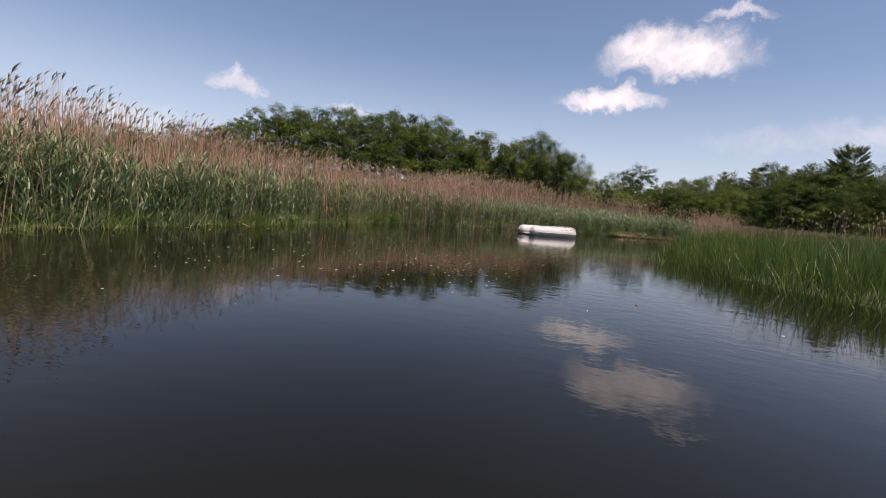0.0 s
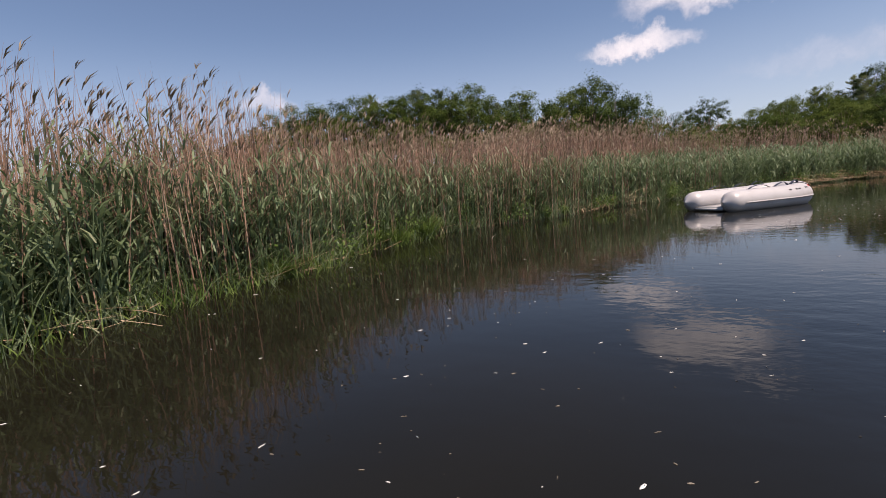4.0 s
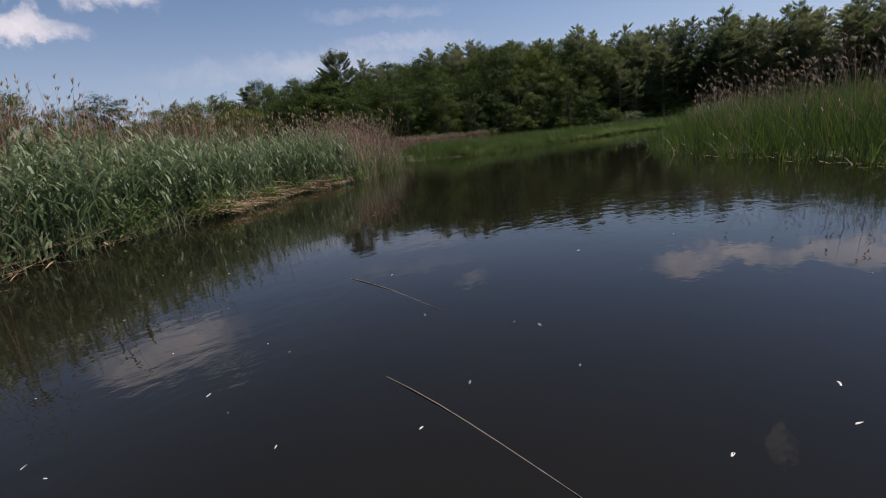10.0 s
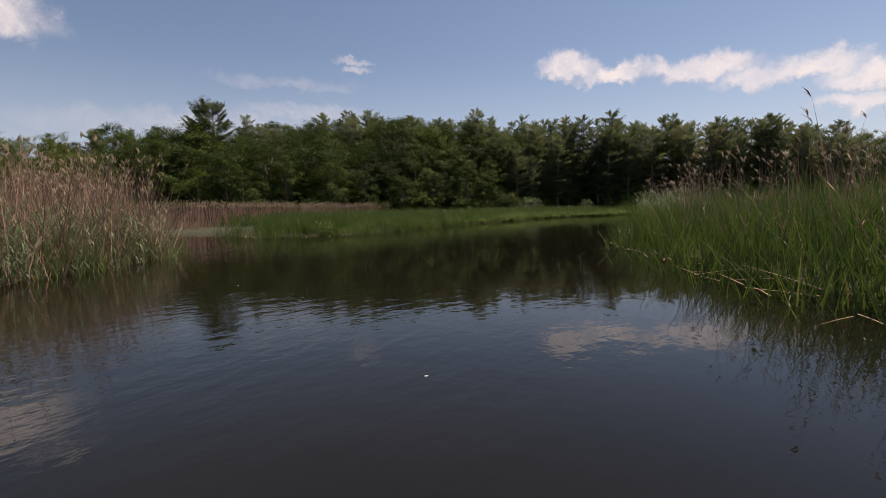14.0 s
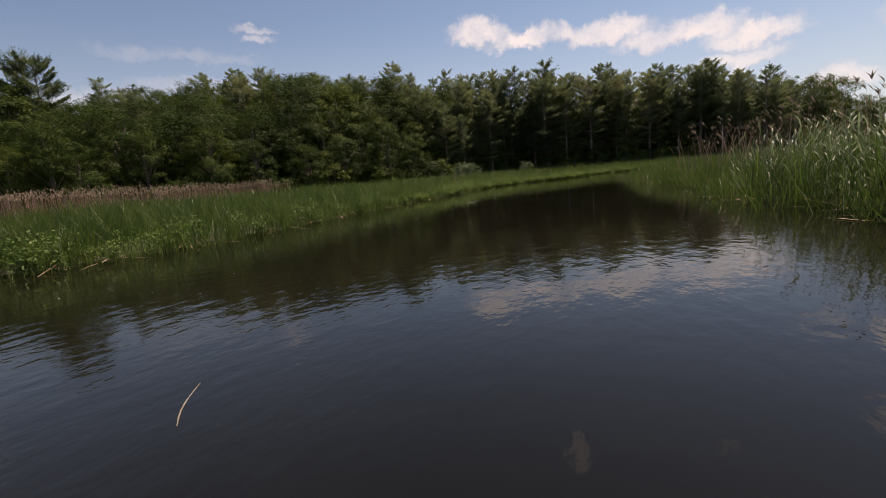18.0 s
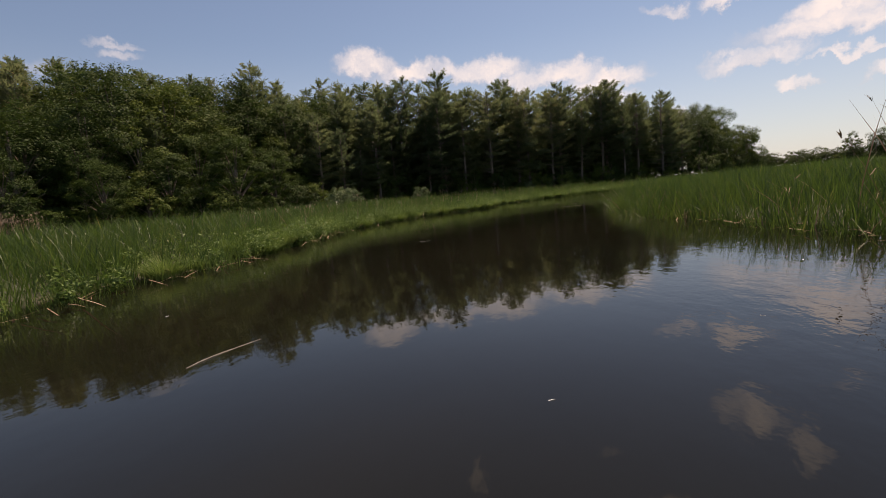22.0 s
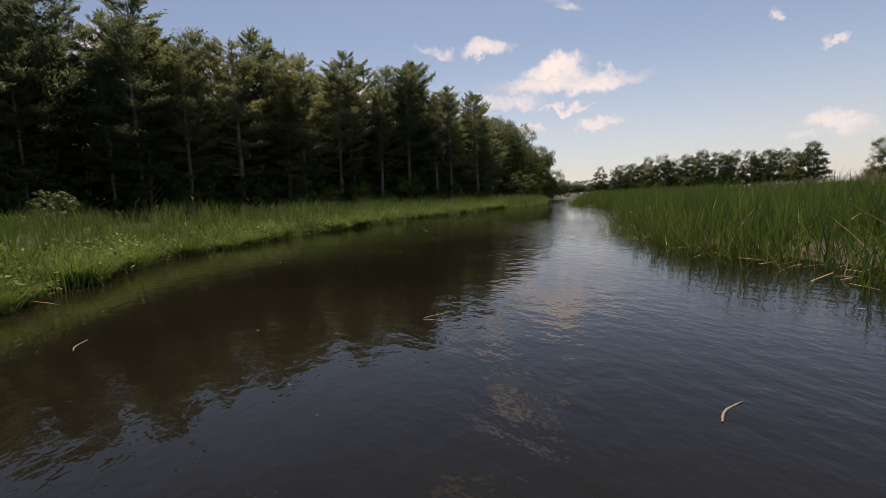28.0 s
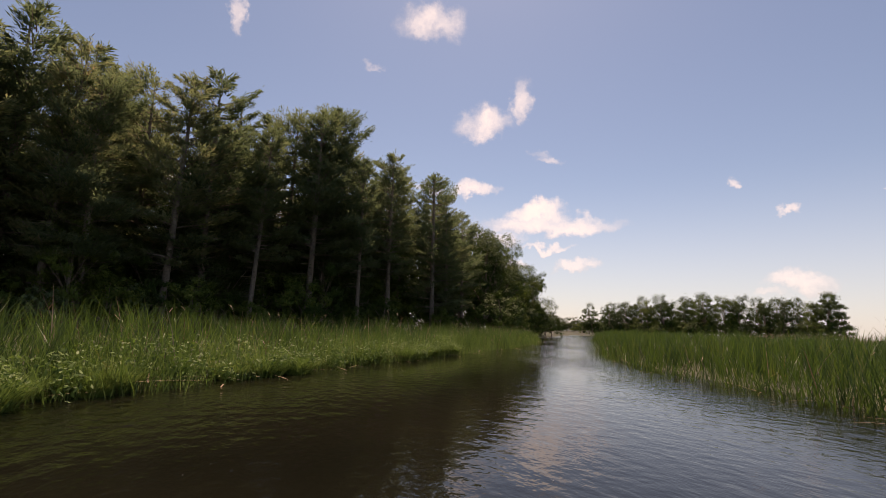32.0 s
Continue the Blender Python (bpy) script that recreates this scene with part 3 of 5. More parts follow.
def build_left_marsh():
    b = bed("green marsh grass before a band of tan reeds", "marsh grass")
    line = stretch(LEFT, (25.6, 50.2), (49.1, 43.9))
    blades(b, along(line, -0.2, 3.0, 11000, True), 0.5, 1.15, "cattail", 0.013, 0.3)
    blades(b, along(line, 3.0, 9.0, 4500, True), 0.8, 1.2, "cattail", 0.026)
    blades(b, along(line, -0.35, 0.5, 2600, True), 0.25, 0.6, "sedge", 0.014, 0.3, 0.15)
    litter(b, along(line, -0.5, 0.2, 200, True)[0], 0.3, 1.2, 0.08)
    back = [(22, 65), (30, 62), (40, 64.5), (52, 67), (60, 65.5)]
    dead_stems(b, along(back, -1.5, 3.0, 3200, True)[0], 1.5, 2.0, 0.8, 0.08, 0.02)

    c = bed("green cattails and sedge tussocks along the bank", "marsh grass")
    line = stretch(LEFT, (49.1, 43.9), (116, 0.8))
    blades(c, along(line, 0.1, 3.5, 21000, True), 0.6, 1.15, "cattail", 0.015, 0.25, each=12)
    blades(c, along(line, 3.5, 14.0, 8000, True), 0.95, 1.3, "cattail", 0.032)
    blades(c, along(line, -0.15, 1.2, 14000, True), 0.4, 0.95, "sedge", 0.015, 0.26, 0.12, each=12)
    blades(c, along(line, -0.25, 0.3, 3600, True), 0.2, 0.55, "sedge", 0.013, 0.38, 0.14, each=10, spread=0.12)
    dead_stems(c, along(line, 0.3, 4.0, 700, True)[0], 0.8, 1.3, 0.06, 0.25)
    litter(c, along(line, -0.4, 0.5, 420, True)[0], 0.3, 1.1, 0.1)
    p, _, _ = along(stretch(LEFT, (42.3, 44.1), (95.5, 17.9)), -0.15, 0.6, 110, True)
    hummocks(c, [(x, y, rng.uniform(0.25, 0.6), rng.uniform(0.4, 0.8)) for x, y in p])


def build_right_marsh():
    b = bed("green cattails growing out of the water", "cattails")
    line = stretch(RIGHT, (6.3, -0.1), (8.4, 21.7))
    blades(b, along(line, 0.0, 4.0, 11000, False), 0.6, 1.2, "cattail", 0.014)
    blades(b, along(line, -0.6, 0.5, 2400, False), 0.4, 0.9, "cattail", 0.016, 0.3, each=6)
    blades(b, along(line, 4.0, 10.0, 3500, False), 0.9, 1.3, "cattail", 0.03)

    c = bed("rounded stand of green cattails topped by tan seed heads", "cattails")
    line = stretch(RIGHT, (8.4, 21.7), (35.4, 33.1))
    blades(c, along(line, 0.0, 4.0, 15000, False), 0.7, 1.5, "cattail", 0.015)
    blades(c, along(line, -0.6, 0.5, 2600, False), 0.4, 0.95, "cattail", 0.018, 0.35, each=6)
    dead_stems(c, along(stretch(RIGHT, (10.4, 23.2), (27.4, 31.4)), 0.8, 5.5, 420, False)[0], 1.4, 2.3, 0.85, 0.18)
    dead_stems(c, along(stretch(RIGHT, (27.4, 31.4), (35.4, 33.1)), 0.3, 3.0, 120, False)[0], 1.3, 2.0, 0.5, 0.14)
    green_reeds(c, along(stretch(RIGHT, (27.4, 31.4), (35.4, 33.1)), 0.1, 2.0, 300, False)[0], 0.9, 1.5)
    dead_stems(c, along(stretch(RIGHT, (10.4, 23.2), (27.4, 31.4)), 0.6, 4.0, 600, False)[0], 0.9, 1.5, 0.05, 0.5)
    blades(c, along(line, 4.0, 9.0, 3500, False), 1.1, 1.6, "cattail", 0.03)
    litter(c, along(line, -0.5, 0.4, 200, False)[0], 0.2, 0.9, 0.06)

    d = bed("bright green cattails above pale broken stems at the waterline", "cattails")
    line = stretch(RIGHT, (35.4, 33.1), (73.4, 24.4))
    blades(d, along(line, -0.15, 4.0, 24000, False), 0.5, 1.02, "cattail", 0.016, each=12)
    blades(d, along(line, -0.45, 0.3, 4500, False), 0.2, 0.7, "cattail", 0.016, 0.45, each=7)
    blades(d, along(line, 4.0, 12.0, 6000, False), 0.75, 1.08, "cattail", 0.032)
    dead_stems(d, along(line, -0.1, 1.0, 260, False)[0], 0.3, 0.9, 0.0, 0.6)
    litter(d, along(line, -0.4, 0.4, 380, False)[0], 0.15, 0.5, 0.06)
    dead_stems(d, along(stretch(RIGHT, (35.4, 33.1), (43.3, 34.4)), 0.5, 3.5, 160, False)[0], 1.4, 2.2, 0.5, 0.25)

    e = bed("long green cattail bed on the far reach", "cattails")
    line = stretch(RIGHT, (73.4, 24.4), (142, -30))
    blades(e, along(line, -0.1, 3.0, 18000, False), 0.55, 1.2, "cattail", 0.019, each=12)
    blades(e, along(line, -0.45, 0.3, 4500, False), 0.2, 0.7, "cattail", 0.018, 0.45, each=7)
    blades(e, along(line, 3.0, 12.0, 6000, False), 0.9, 1.25, "cattail", 0.045)
    dead_stems(e, along(line, 0.0, 1.2, 120, False)[0], 0.3, 1.0, 0.0, 0.5)
    litter(e, along(line, -0.4, 0.4, 220, False)[0], 0.2, 0.6, 0.06)
    blades(e, along(stretch(RIGHT, (122, -10.5), (214, -106)), 0.0, 4.0, 2500, False), 0.9, 1.4, "cattail", 0.08)
    dead_stems(e, along([(90, -20), (120, -70), (180, -110)], 0, 6, 1600, False)[0], 1.5, 1.9, 0.8, 0.1, 0.05)


def build_open_marsh():
    """The wide marsh behind the banks, up to the woods."""
    b = bed("wide green cattail marsh inside the river bend", "marsh grass")
    xy = rng.uniform((5, -110), (120, 32), (60000, 2))
    xy = xy[inside(RIGHT[2:-2] + [(110, -120), (10, -110)], xy) & (far_from(RIGHT, xy) > 8)][:24000]
    blades(b, (xy,), 0.7, 1.1, "cattail", 0.09, 0.3, 0.3, each=8, spread=0.5)
    c = bed("tan reeds and grass between the river and the woods", "reeds")
    xy = rng.uniform((-70, 0), (20, 90), (40000, 2))
    xy = xy[~inside(LEFT + RIGHT[::-1], xy) & (far_from(LEFT, xy) > 7) & inside([(-12, -5), (-70, 10), (-70, 78), (-8, 86), (18, 90), (18, 45), (0, 32)], xy)][:14000]
    blades(c, (xy,), 1.5, 2.3, "dead_reed", 0.08, 0.12, 0.05, each=8, spread=0.5, label="dry tan reed stems")
    xy = rng.uniform((24, 46), (104, 66), (30000, 2))
    xy = xy[~inside(LEFT + RIGHT[::-1], xy) & (far_from(LEFT, xy) > 8) & (xy[:, 1] < 62)][:12000]
    blades(c, (xy,), 0.8, 1.2, "cattail", 0.09, 0.3, 0.3, each=8, spread=0.5)


build_left_reeds()
build_open_marsh()
build_left_marsh()
build_right_marsh()


# ---- trees ----
def tube(points, radii, sides=6):
    """A tapered round limb along points."""
    p = np.asarray(points, float)
    r = np.asarray(radii, float)
    t = np.gradient(p, axis=0)
    t /= np.linalg.norm(t, axis=1, keepdims=True)
    ref = np.where(np.abs(t[:, 2:3]) > 0.9, [[1.0, 0, 0]], [[0, 0, 1.0]])
    u = np.cross(t, ref)
    u /= np.linalg.norm(u, axis=1, keepdims=True)
    w = np.cross(t, u)
    a = np.arange(sides) / sides * 2 * np.pi
    v = p[:, None] + r[:, None, None] * (u[:, None] * np.cos(a)[None, :, None] + w[:, None] * np.sin(a)[None, :, None])
    k, j = np.meshgrid(np.arange(len(p) - 1), np.arange(sides), indexing="ij")
    k, j = k.ravel(), j.ravel()
    jn = (j + 1) % sides
    return v.reshape(-1, 3), np.stack([k * sides + j, k * sides + jn, (k + 1) * sides + jn, (k + 1) * sides + j], 1)


def leaf_cloud(centres, radius, count, size, squash=0.8, long=1.0, wide=0.5, heart=None):
    """Loose clumps of small leaves round the given places, facing out of the crown."""
    c = np.repeat(centres, count, 0)
    r = np.repeat(radius, count)
    n = len(c)
    d = rng.normal(size=(n, 3))
    d /= np.linalg.norm(d, axis=1, keepdims=True)
    at = c + d * (r * rng.random(n) ** 0.45)[:, None] * [1, 1, squash]
    face = d * 0.5 + [0, 0, 0.35] + rng.normal(0, 0.42, (n, 3))
    if heart is not None:
        o = at - heart
        face += o / np.linalg.norm(o, axis=1, keepdims=True) * 0.7
    return leaf_quads(at, face, size, long, wide)


def leaf_quads(at, face, size, long, wide, along_way=None):
    n = len(at)
    face = face / np.linalg.norm(face, axis=1, keepdims=True)
    u = np.cross(face, rng.normal(size=(n, 3))) if along_way is None else along_way
    u = u / np.linalg.norm(u, axis=1, keepdims=True)
    w = np.cross(face, u)
    w /= np.linalg.norm(w, axis=1, keepdims=True)
    s = size * rng.uniform(0.6, 1.4, n)[:, None]
    v = np.stack([at - u * s * long, at + w * s * wide, at + u * s * long, at - w * s * wide], 1).reshape(-1, 3)
    return v, np.arange(n * 4).reshape(-1, 4)


def make_leafy(height, spread, clumps, count, leaf, low=0.1, plump=0.36, lobe_count=15):
    """Broad-leaved tree: forked limbs carrying a full, domed, lumpy crown."""
    trunk = [tube([(0, 0, -0.4), (0.1, 0, height * 0.2), (rng.normal(0, 0.3), rng.normal(0, 0.3), height * 0.5), (rng.normal(0, 0.5), rng.normal(0, 0.5), height * 0.85)], [height * 0.022, height * 0.018, height * 0.012, 0.03])]
    cs, rs = [], []
    lobes = [(0, 0, height * 0.84, spread * 0.42), (0, 0, height * 0.6, spread * 0.6)]
    for i in range(lobe_count):
        f = (i + rng.uniform(0, 1)) / lobe_count
        z = low + 0.14 + (0.70 - low) * f
        k = math.sqrt(max(0.05, 1 - (abs(f - 0.3) / (0.62 if f < 0.3 else 0.76)) ** 2.2))
        a = i * 2.4 + rng.normal(0, 0.35)
        q = spread * k * rng.uniform(0.5, 0.78)
        lobes.append((math.cos(a) * q, math.sin(a) * q, z * height, spread * rng.uniform(0.26, 0.44)))
    for x, y, z, r in lobes:
        trunk.append(tube([(0, 0, z * 0.5), (x * 0.5, y * 0.5, z * 0.78), (x, y, z)], [height * 0.008, height * 0.005, 0.02], 4))
        for _ in range(clumps):
            d = rng.normal(size=3)
            d /= np.linalg.norm(d)
            d[2] = abs(d[2]) if rng.random() < 0.6 else d[2]
            q = r * rng.uniform(0.55, 1.0)
            cs.append((x + d[0] * q, y + d[1] * q, min(height, max(0.3, z + d[2] * q))))
            rs.append(r * rng.uniform(0.7, 1.4) * plump)
    return join(trunk), leaf_cloud(np.array(cs), np.array(rs), count, leaf, heart=np.array([0, 0, height * 0.42]))


def make_pine(height, spread, whorls, dense, needle, bare=0.25, ragged=0.35, lift=0.10, twigs=0.4):
    """Eastern pine: straight stem, loose whorls of limbs carrying flat feathery sprays."""
    wood = [tube([(0, 0, -0.4), (0, 0, height * 0.5), (rng.normal(0, 0.15), rng.normal(0, 0.15), height * 0.98)], [height * 0.013, height * 0.010, 0.03])]
    ats, ways = [], []
    lean = rng.uniform(0, 6.28)
    for i in range(whorls * 5):
        f = (i + rng.uniform(-1.6, 1.6)) / (whorls * 5)
        f = min(1.0, max(0.0, f))
        if rng.random() < ragged * 0.3:
            continue
        z = height * (bare + (0.965 - bare) * f)
        a = i * 2.39 + rng.normal(0, 0.35)
        full = 0.16 + 0.84 * (1 - f) ** 0.52 if f > 0.25 else 0.16 + 0.84 * 0.861 * (0.72 + 1.1 * f)
        L = spread * full * rng.uniform(0.55, 1.2) * (1 + 0.2 * math.cos(a - lean))
        rise = lift + 0.55 * f + rng.normal(0, 0.10)
        out = np.array([math.cos(a), math.sin(a), 0.0])
        end = out * L + [0, 0, z + L * rise]
        wood.append(tube([(0, 0, z), (end[0] * 0.5, end[1] * 0.5, z + L * rise * 0.35), end], [0.045 + 0.02 * (1 - f), 0.028, 0.010], 3))
        n = int(dense * (0.5 + L * L * 0.42 + L * 0.5))
        s = np.clip(rng.beta(2.2, 1.35, n), 0.12, 1.04)
        side = np.array([-out[1], out[0], 0.0])
        # sprays come in a few fans along the limb
        fan = rng.integers(0, 7, n)
        off = rng.normal(0, 1, 7)[fan] * 0.16 * L + rng.normal(0, 0.07 * L + 0.08, n)
        s = np.clip(s * 0.6 + (0.25 + 0.78 * rng.random(7))[fan] * 0.4, 0.1, 1.05)
        q = out * (L * s)[:, None] + side * off[:, None]
        q[:, 2] = z + L * rise * s**1.6 + rng.normal(0.05, 0.10, n) + np.abs(off) * 0.15
        ats.append(q)
        ways.append(out * 0.8 + side * (off / (0.2 * L + 0.1))[:, None] * 0.6 + [0, 0, 0.45] + rng.normal(0, 0.4, (n, 3)))
    for z in np.arange(height * 0.06, height * (bare + 0.35), twigs):
        a = rng.uniform(0, 6.28)
        L = rng.uniform(0.5, 2.2)
        wood.append(tube([(0, 0, z), (math.cos(a) * L, math.sin(a) * L, z - 0.1)], [0.022, 0.007], 3))
    tip = rng.normal((0, 0, height * 0.97), (0.14, 0.14, 0.3), (int(dense * 2), 3))
    ats.append(tip), ways.append(rng.normal((0, 0, 1), 0.4, tip.shape))
    at, way = np.concatenate(ats), np.concatenate(ways)
    face = rng.normal(size=at.shape) * 0.55 + [0, 0, 0.8]
    return join(wood), leaf_quads(at, face, needle, 1.6, 0.34, way)


MODELS = {}


SHAPES = {}


def model(key, made, mat):
    (wv, wq), (lv, lq) = made
    SHAPES[key] = made
    MODELS[key] = (mesh_of("trunk", wv, wq, MAT["bark"], True), mesh_of("crown", lv, lq, MAT[mat]))


for k in range(4):
    model(("leafy", k), make_leafy(14, (5.4, 6.2, 5.0, 6.6)[k], 10, 84, 0.118, (0.0, 0.02, 0.02, 0.05)[k]), "leaves")
    model(("pine", k), make_pine(18, (4.2, 4.7, 3.9, 4.4)[k], (15, 15, 17, 16)[k], 44, 0.125, (0.06, 0.12, 0.2, 0.26)[k], (0.4, 0.6, 0.5, 0.7)[k]), "needles")
for k in range(3):
    model(("tall_pine", k), make_pine(18, (4.2, 4.6, 4.0)[k], (16, 17, 18)[k], 60, 0.095, (0.14, 0.24, 0.32)[k], (0.4, 0.6, 0.6)[k], 0.10, 0.16), "needles")
for k in range(3):
    model(("far", k), make_leafy(15, (6.2, 5.4, 7.0)[k], 10, 74, 0.155, (0.0, 0.02, 0.0)[k], 0.42, 13), "leaves")
for k in range(2):
    model(("bush", k), make_leafy(2.6, (1.5, 1.9)[k], 6, 40, 0.07, 0.05), "willow")
    model(("shrub", k), make_leafy(4.5, (2.6, 3.1)[k], 8, 60, 0.095, 0.0, 0.4, 11), "leaves")
model(("broad", 0), make_pine(17, 5.2, 9, 64, 0.13, 0.55, 0.3, 0.34), "needles")
model(("spire", 0), make_pine(15, 2.8, 14, 22, 0.14, 0.1, 0.5), "needles")
NAMES = {"leafy": ("broadleaf_tree", "leafy green broad-leaved tree on the wooded bank", "tree", 14), "pine": ("pine_tree", "tall dark green pine with level ragged limbs", "tree", 18), "tall_pine": ("pine_tree", "tall pine with bare brown lower limbs by the marsh", "tree", 18), "far": ("broadleaf_tree", "rounded green tree in the far wood across the marsh", "tree", 15), "bush": ("bush", "pale green willow bush at the wood's foot", "bush", 2.6), "shrub": ("shrub", "dark green shrub below the trees", "shrub", 4.5), "broad": ("pine_tree", "old pine with a broad flat-topped crown above the wood", "tree", 17), "spire": ("pine_tree", "slim pointed conifer standing above the hill wood", "tree", 15)}
LEAN = random.Random(5)


def plant(kind, x, y, height, group, wide=1.0, sunk=0.0):
    k = LEAN.randrange(len([1 for key in MODELS if key[0] == kind]))
    name, label, cat, tall = NAMES[kind]
    s = height / tall
    ob = new(name)
    ob.matrix_basis = Matrix.LocRotScale((x, y, float(ground_z([(x, y)])[0]) - sunk), Euler((LEAN.gauss(0, 0.02), LEAN.gauss(0, 0.02), LEAN.uniform(0, 6.28))), (s * wide, s * wide, s))
    tagged(ob, label, cat, group)
    put("trunk", MODELS[kind, k][0], ob)
    put("crown", MODELS[kind, k][1], ob)
    return ob


FAR_WOODS = {"low woods on the horizon": [], "wood behind the start": [], "wood beyond the marsh": [], "trees behind the reeds": []}


def far_tree(kind, x, y, height, group, wide=1.0):
    """A tree too far off to be told from its neighbours: kept for one joined wood."""
    k = LEAN.randrange(len([1 for key in SHAPES if key[0] == kind]))
    s, a = height / NAMES[kind][3], LEAN.uniform(0, 6.28)
    turn = np.array([[math.cos(a), math.sin(a), 0], [-math.sin(a), math.cos(a), 0], [0, 0, 1]])
    at = np.array([x, y, float(ground_z([(x, y)])[0])])
    FAR_WOODS[group].append([(v @ turn * [s * wide, s * wide, s] + at, q) for v, q in SHAPES[kind, k]])


def join_far_woods():
    for group, grown in FAR_WOODS.items():
        if grown:
            wood = tagged(new("far_wood"), "distant green " + group.replace("trees", "wood"), "woods", kind="stuff")
            put("trunks", mesh_of("trunks", *join([t[0] for t in grown]), MAT["bark"], True), wood, "", "stuff")
            put("crowns", mesh_of("crowns", *join([t[1] for t in grown]), MAT["leaves"]), wood, "", "stuff")


def row(kind, poly, gap, off, hmin, hmax, group, left=True, jitter=1.2, wide=1.0, grow=plant):
    p = np.asarray(poly, float)
    seg = np.diff(p, axis=0)
    ln = np.hypot(*seg.T)
    s, cut = LEAN.uniform(0, gap), np.concatenate([[0], np.cumsum(ln)])
    while s < cut[-1]:
        i = min(len(seg) - 1, int(np.searchsorted(cut, s)) - 1)
        q = p[i] + seg[i] * (s - cut[i]) / ln[i]
        nor = np.array([-seg[i][1], seg[i][0]]) / ln[i] * (1 if left else -1)
        q = q + nor * (off + LEAN.uniform(-1, 1) * jitter) + np.array([LEAN.uniform(-1, 1), LEAN.uniform(-1, 1)]) * jitter * 0.6
        grow(kind, q[0], q[1], LEAN.uniform(hmin, hmax), group, wide * LEAN.uniform(0.85, 1.15))
        s += gap * LEAN.uniform(0.75, 1.25)


# How high the wood stands here and there: x, y, height of the tree tops over the water
TOPS = np.array([
    (28.3, 113.1, 9), (39.6, 99.1, 9), (50.8, 84.1, 9.5), (58.7, 87.7, 11), (61.2, 74.9, 10.5), (70.4, 86.3, 14), (79.4, 63.6, 9.5), (90.0, 58.4, 12), (91.0, 61.3, 15), (90.7, 80.8, 19.8), (97.3, 74.7, 19.6), (89.0, 87.7, 20.3), (95.7, 83.5, 21),
    (110.8, 69.4, 20.4), (111.5, 59.6, 19.9), (99.8, 59.0, 17.3), (88.4, 100.4, 21), (60.1, 99.4, 15), (73.8, 130.1, 20.5), (65.2, 136.3, 20.5), (54.6, 139.6, 17), (44.0, 143.8, 13), (29.5, 147.2, 18), (89.1, 119.9, 21.5), (100.5, 109.7, 22),
    (-150, 55, 9), (-110, 75, 10), (-81, 89, 12), (-68, 99, 15.5)])
TOPS = np.concatenate([TOPS, [(-60, 105, 20.5), (-50, 110, 23), (-33, 116, 24), (-23, 119, 22.5), (-13, 120, 19.5), (-3, 121, 18)]])


def top_at(x, y):
    """The height of the wood's tops at a place."""
    w = 1 / (((TOPS[:, 0] - x) ** 2 + (TOPS[:, 1] - y) ** 2) ** 2 + 1)
    return float((TOPS[:, 2] * w).sum() / w.sum()) + (0.9 if x > 20 else 0.0)


def crest(kind, poly, gap, drop, group, jitter=1.5, wide=1.0, grow=plant):
    """Trees along a line that reach up to the wood's own height, or drop less."""
    p = np.asarray(poly, float)
    ln = np.hypot(*np.diff(p, axis=0).T)
    cut = np.concatenate([[0], np.cumsum(ln)])
    s = LEAN.uniform(0, gap)
    while s < cut[-1]:
        x, y = np.interp(s, cut, p[:, 0]) + LEAN.uniform(-1, 1) * jitter, np.interp(s, cut, p[:, 1]) + LEAN.uniform(-1, 1) * jitter
        grow(kind, x, y, max(3.0, top_at(x, y) - float(ground_z([(x, y)])[0]) - LEAN.random() ** 1.5 * drop), group, wide * LEAN.uniform(0.85, 1.2))
        s += gap * LEAN.uniform(0.7, 1.3)


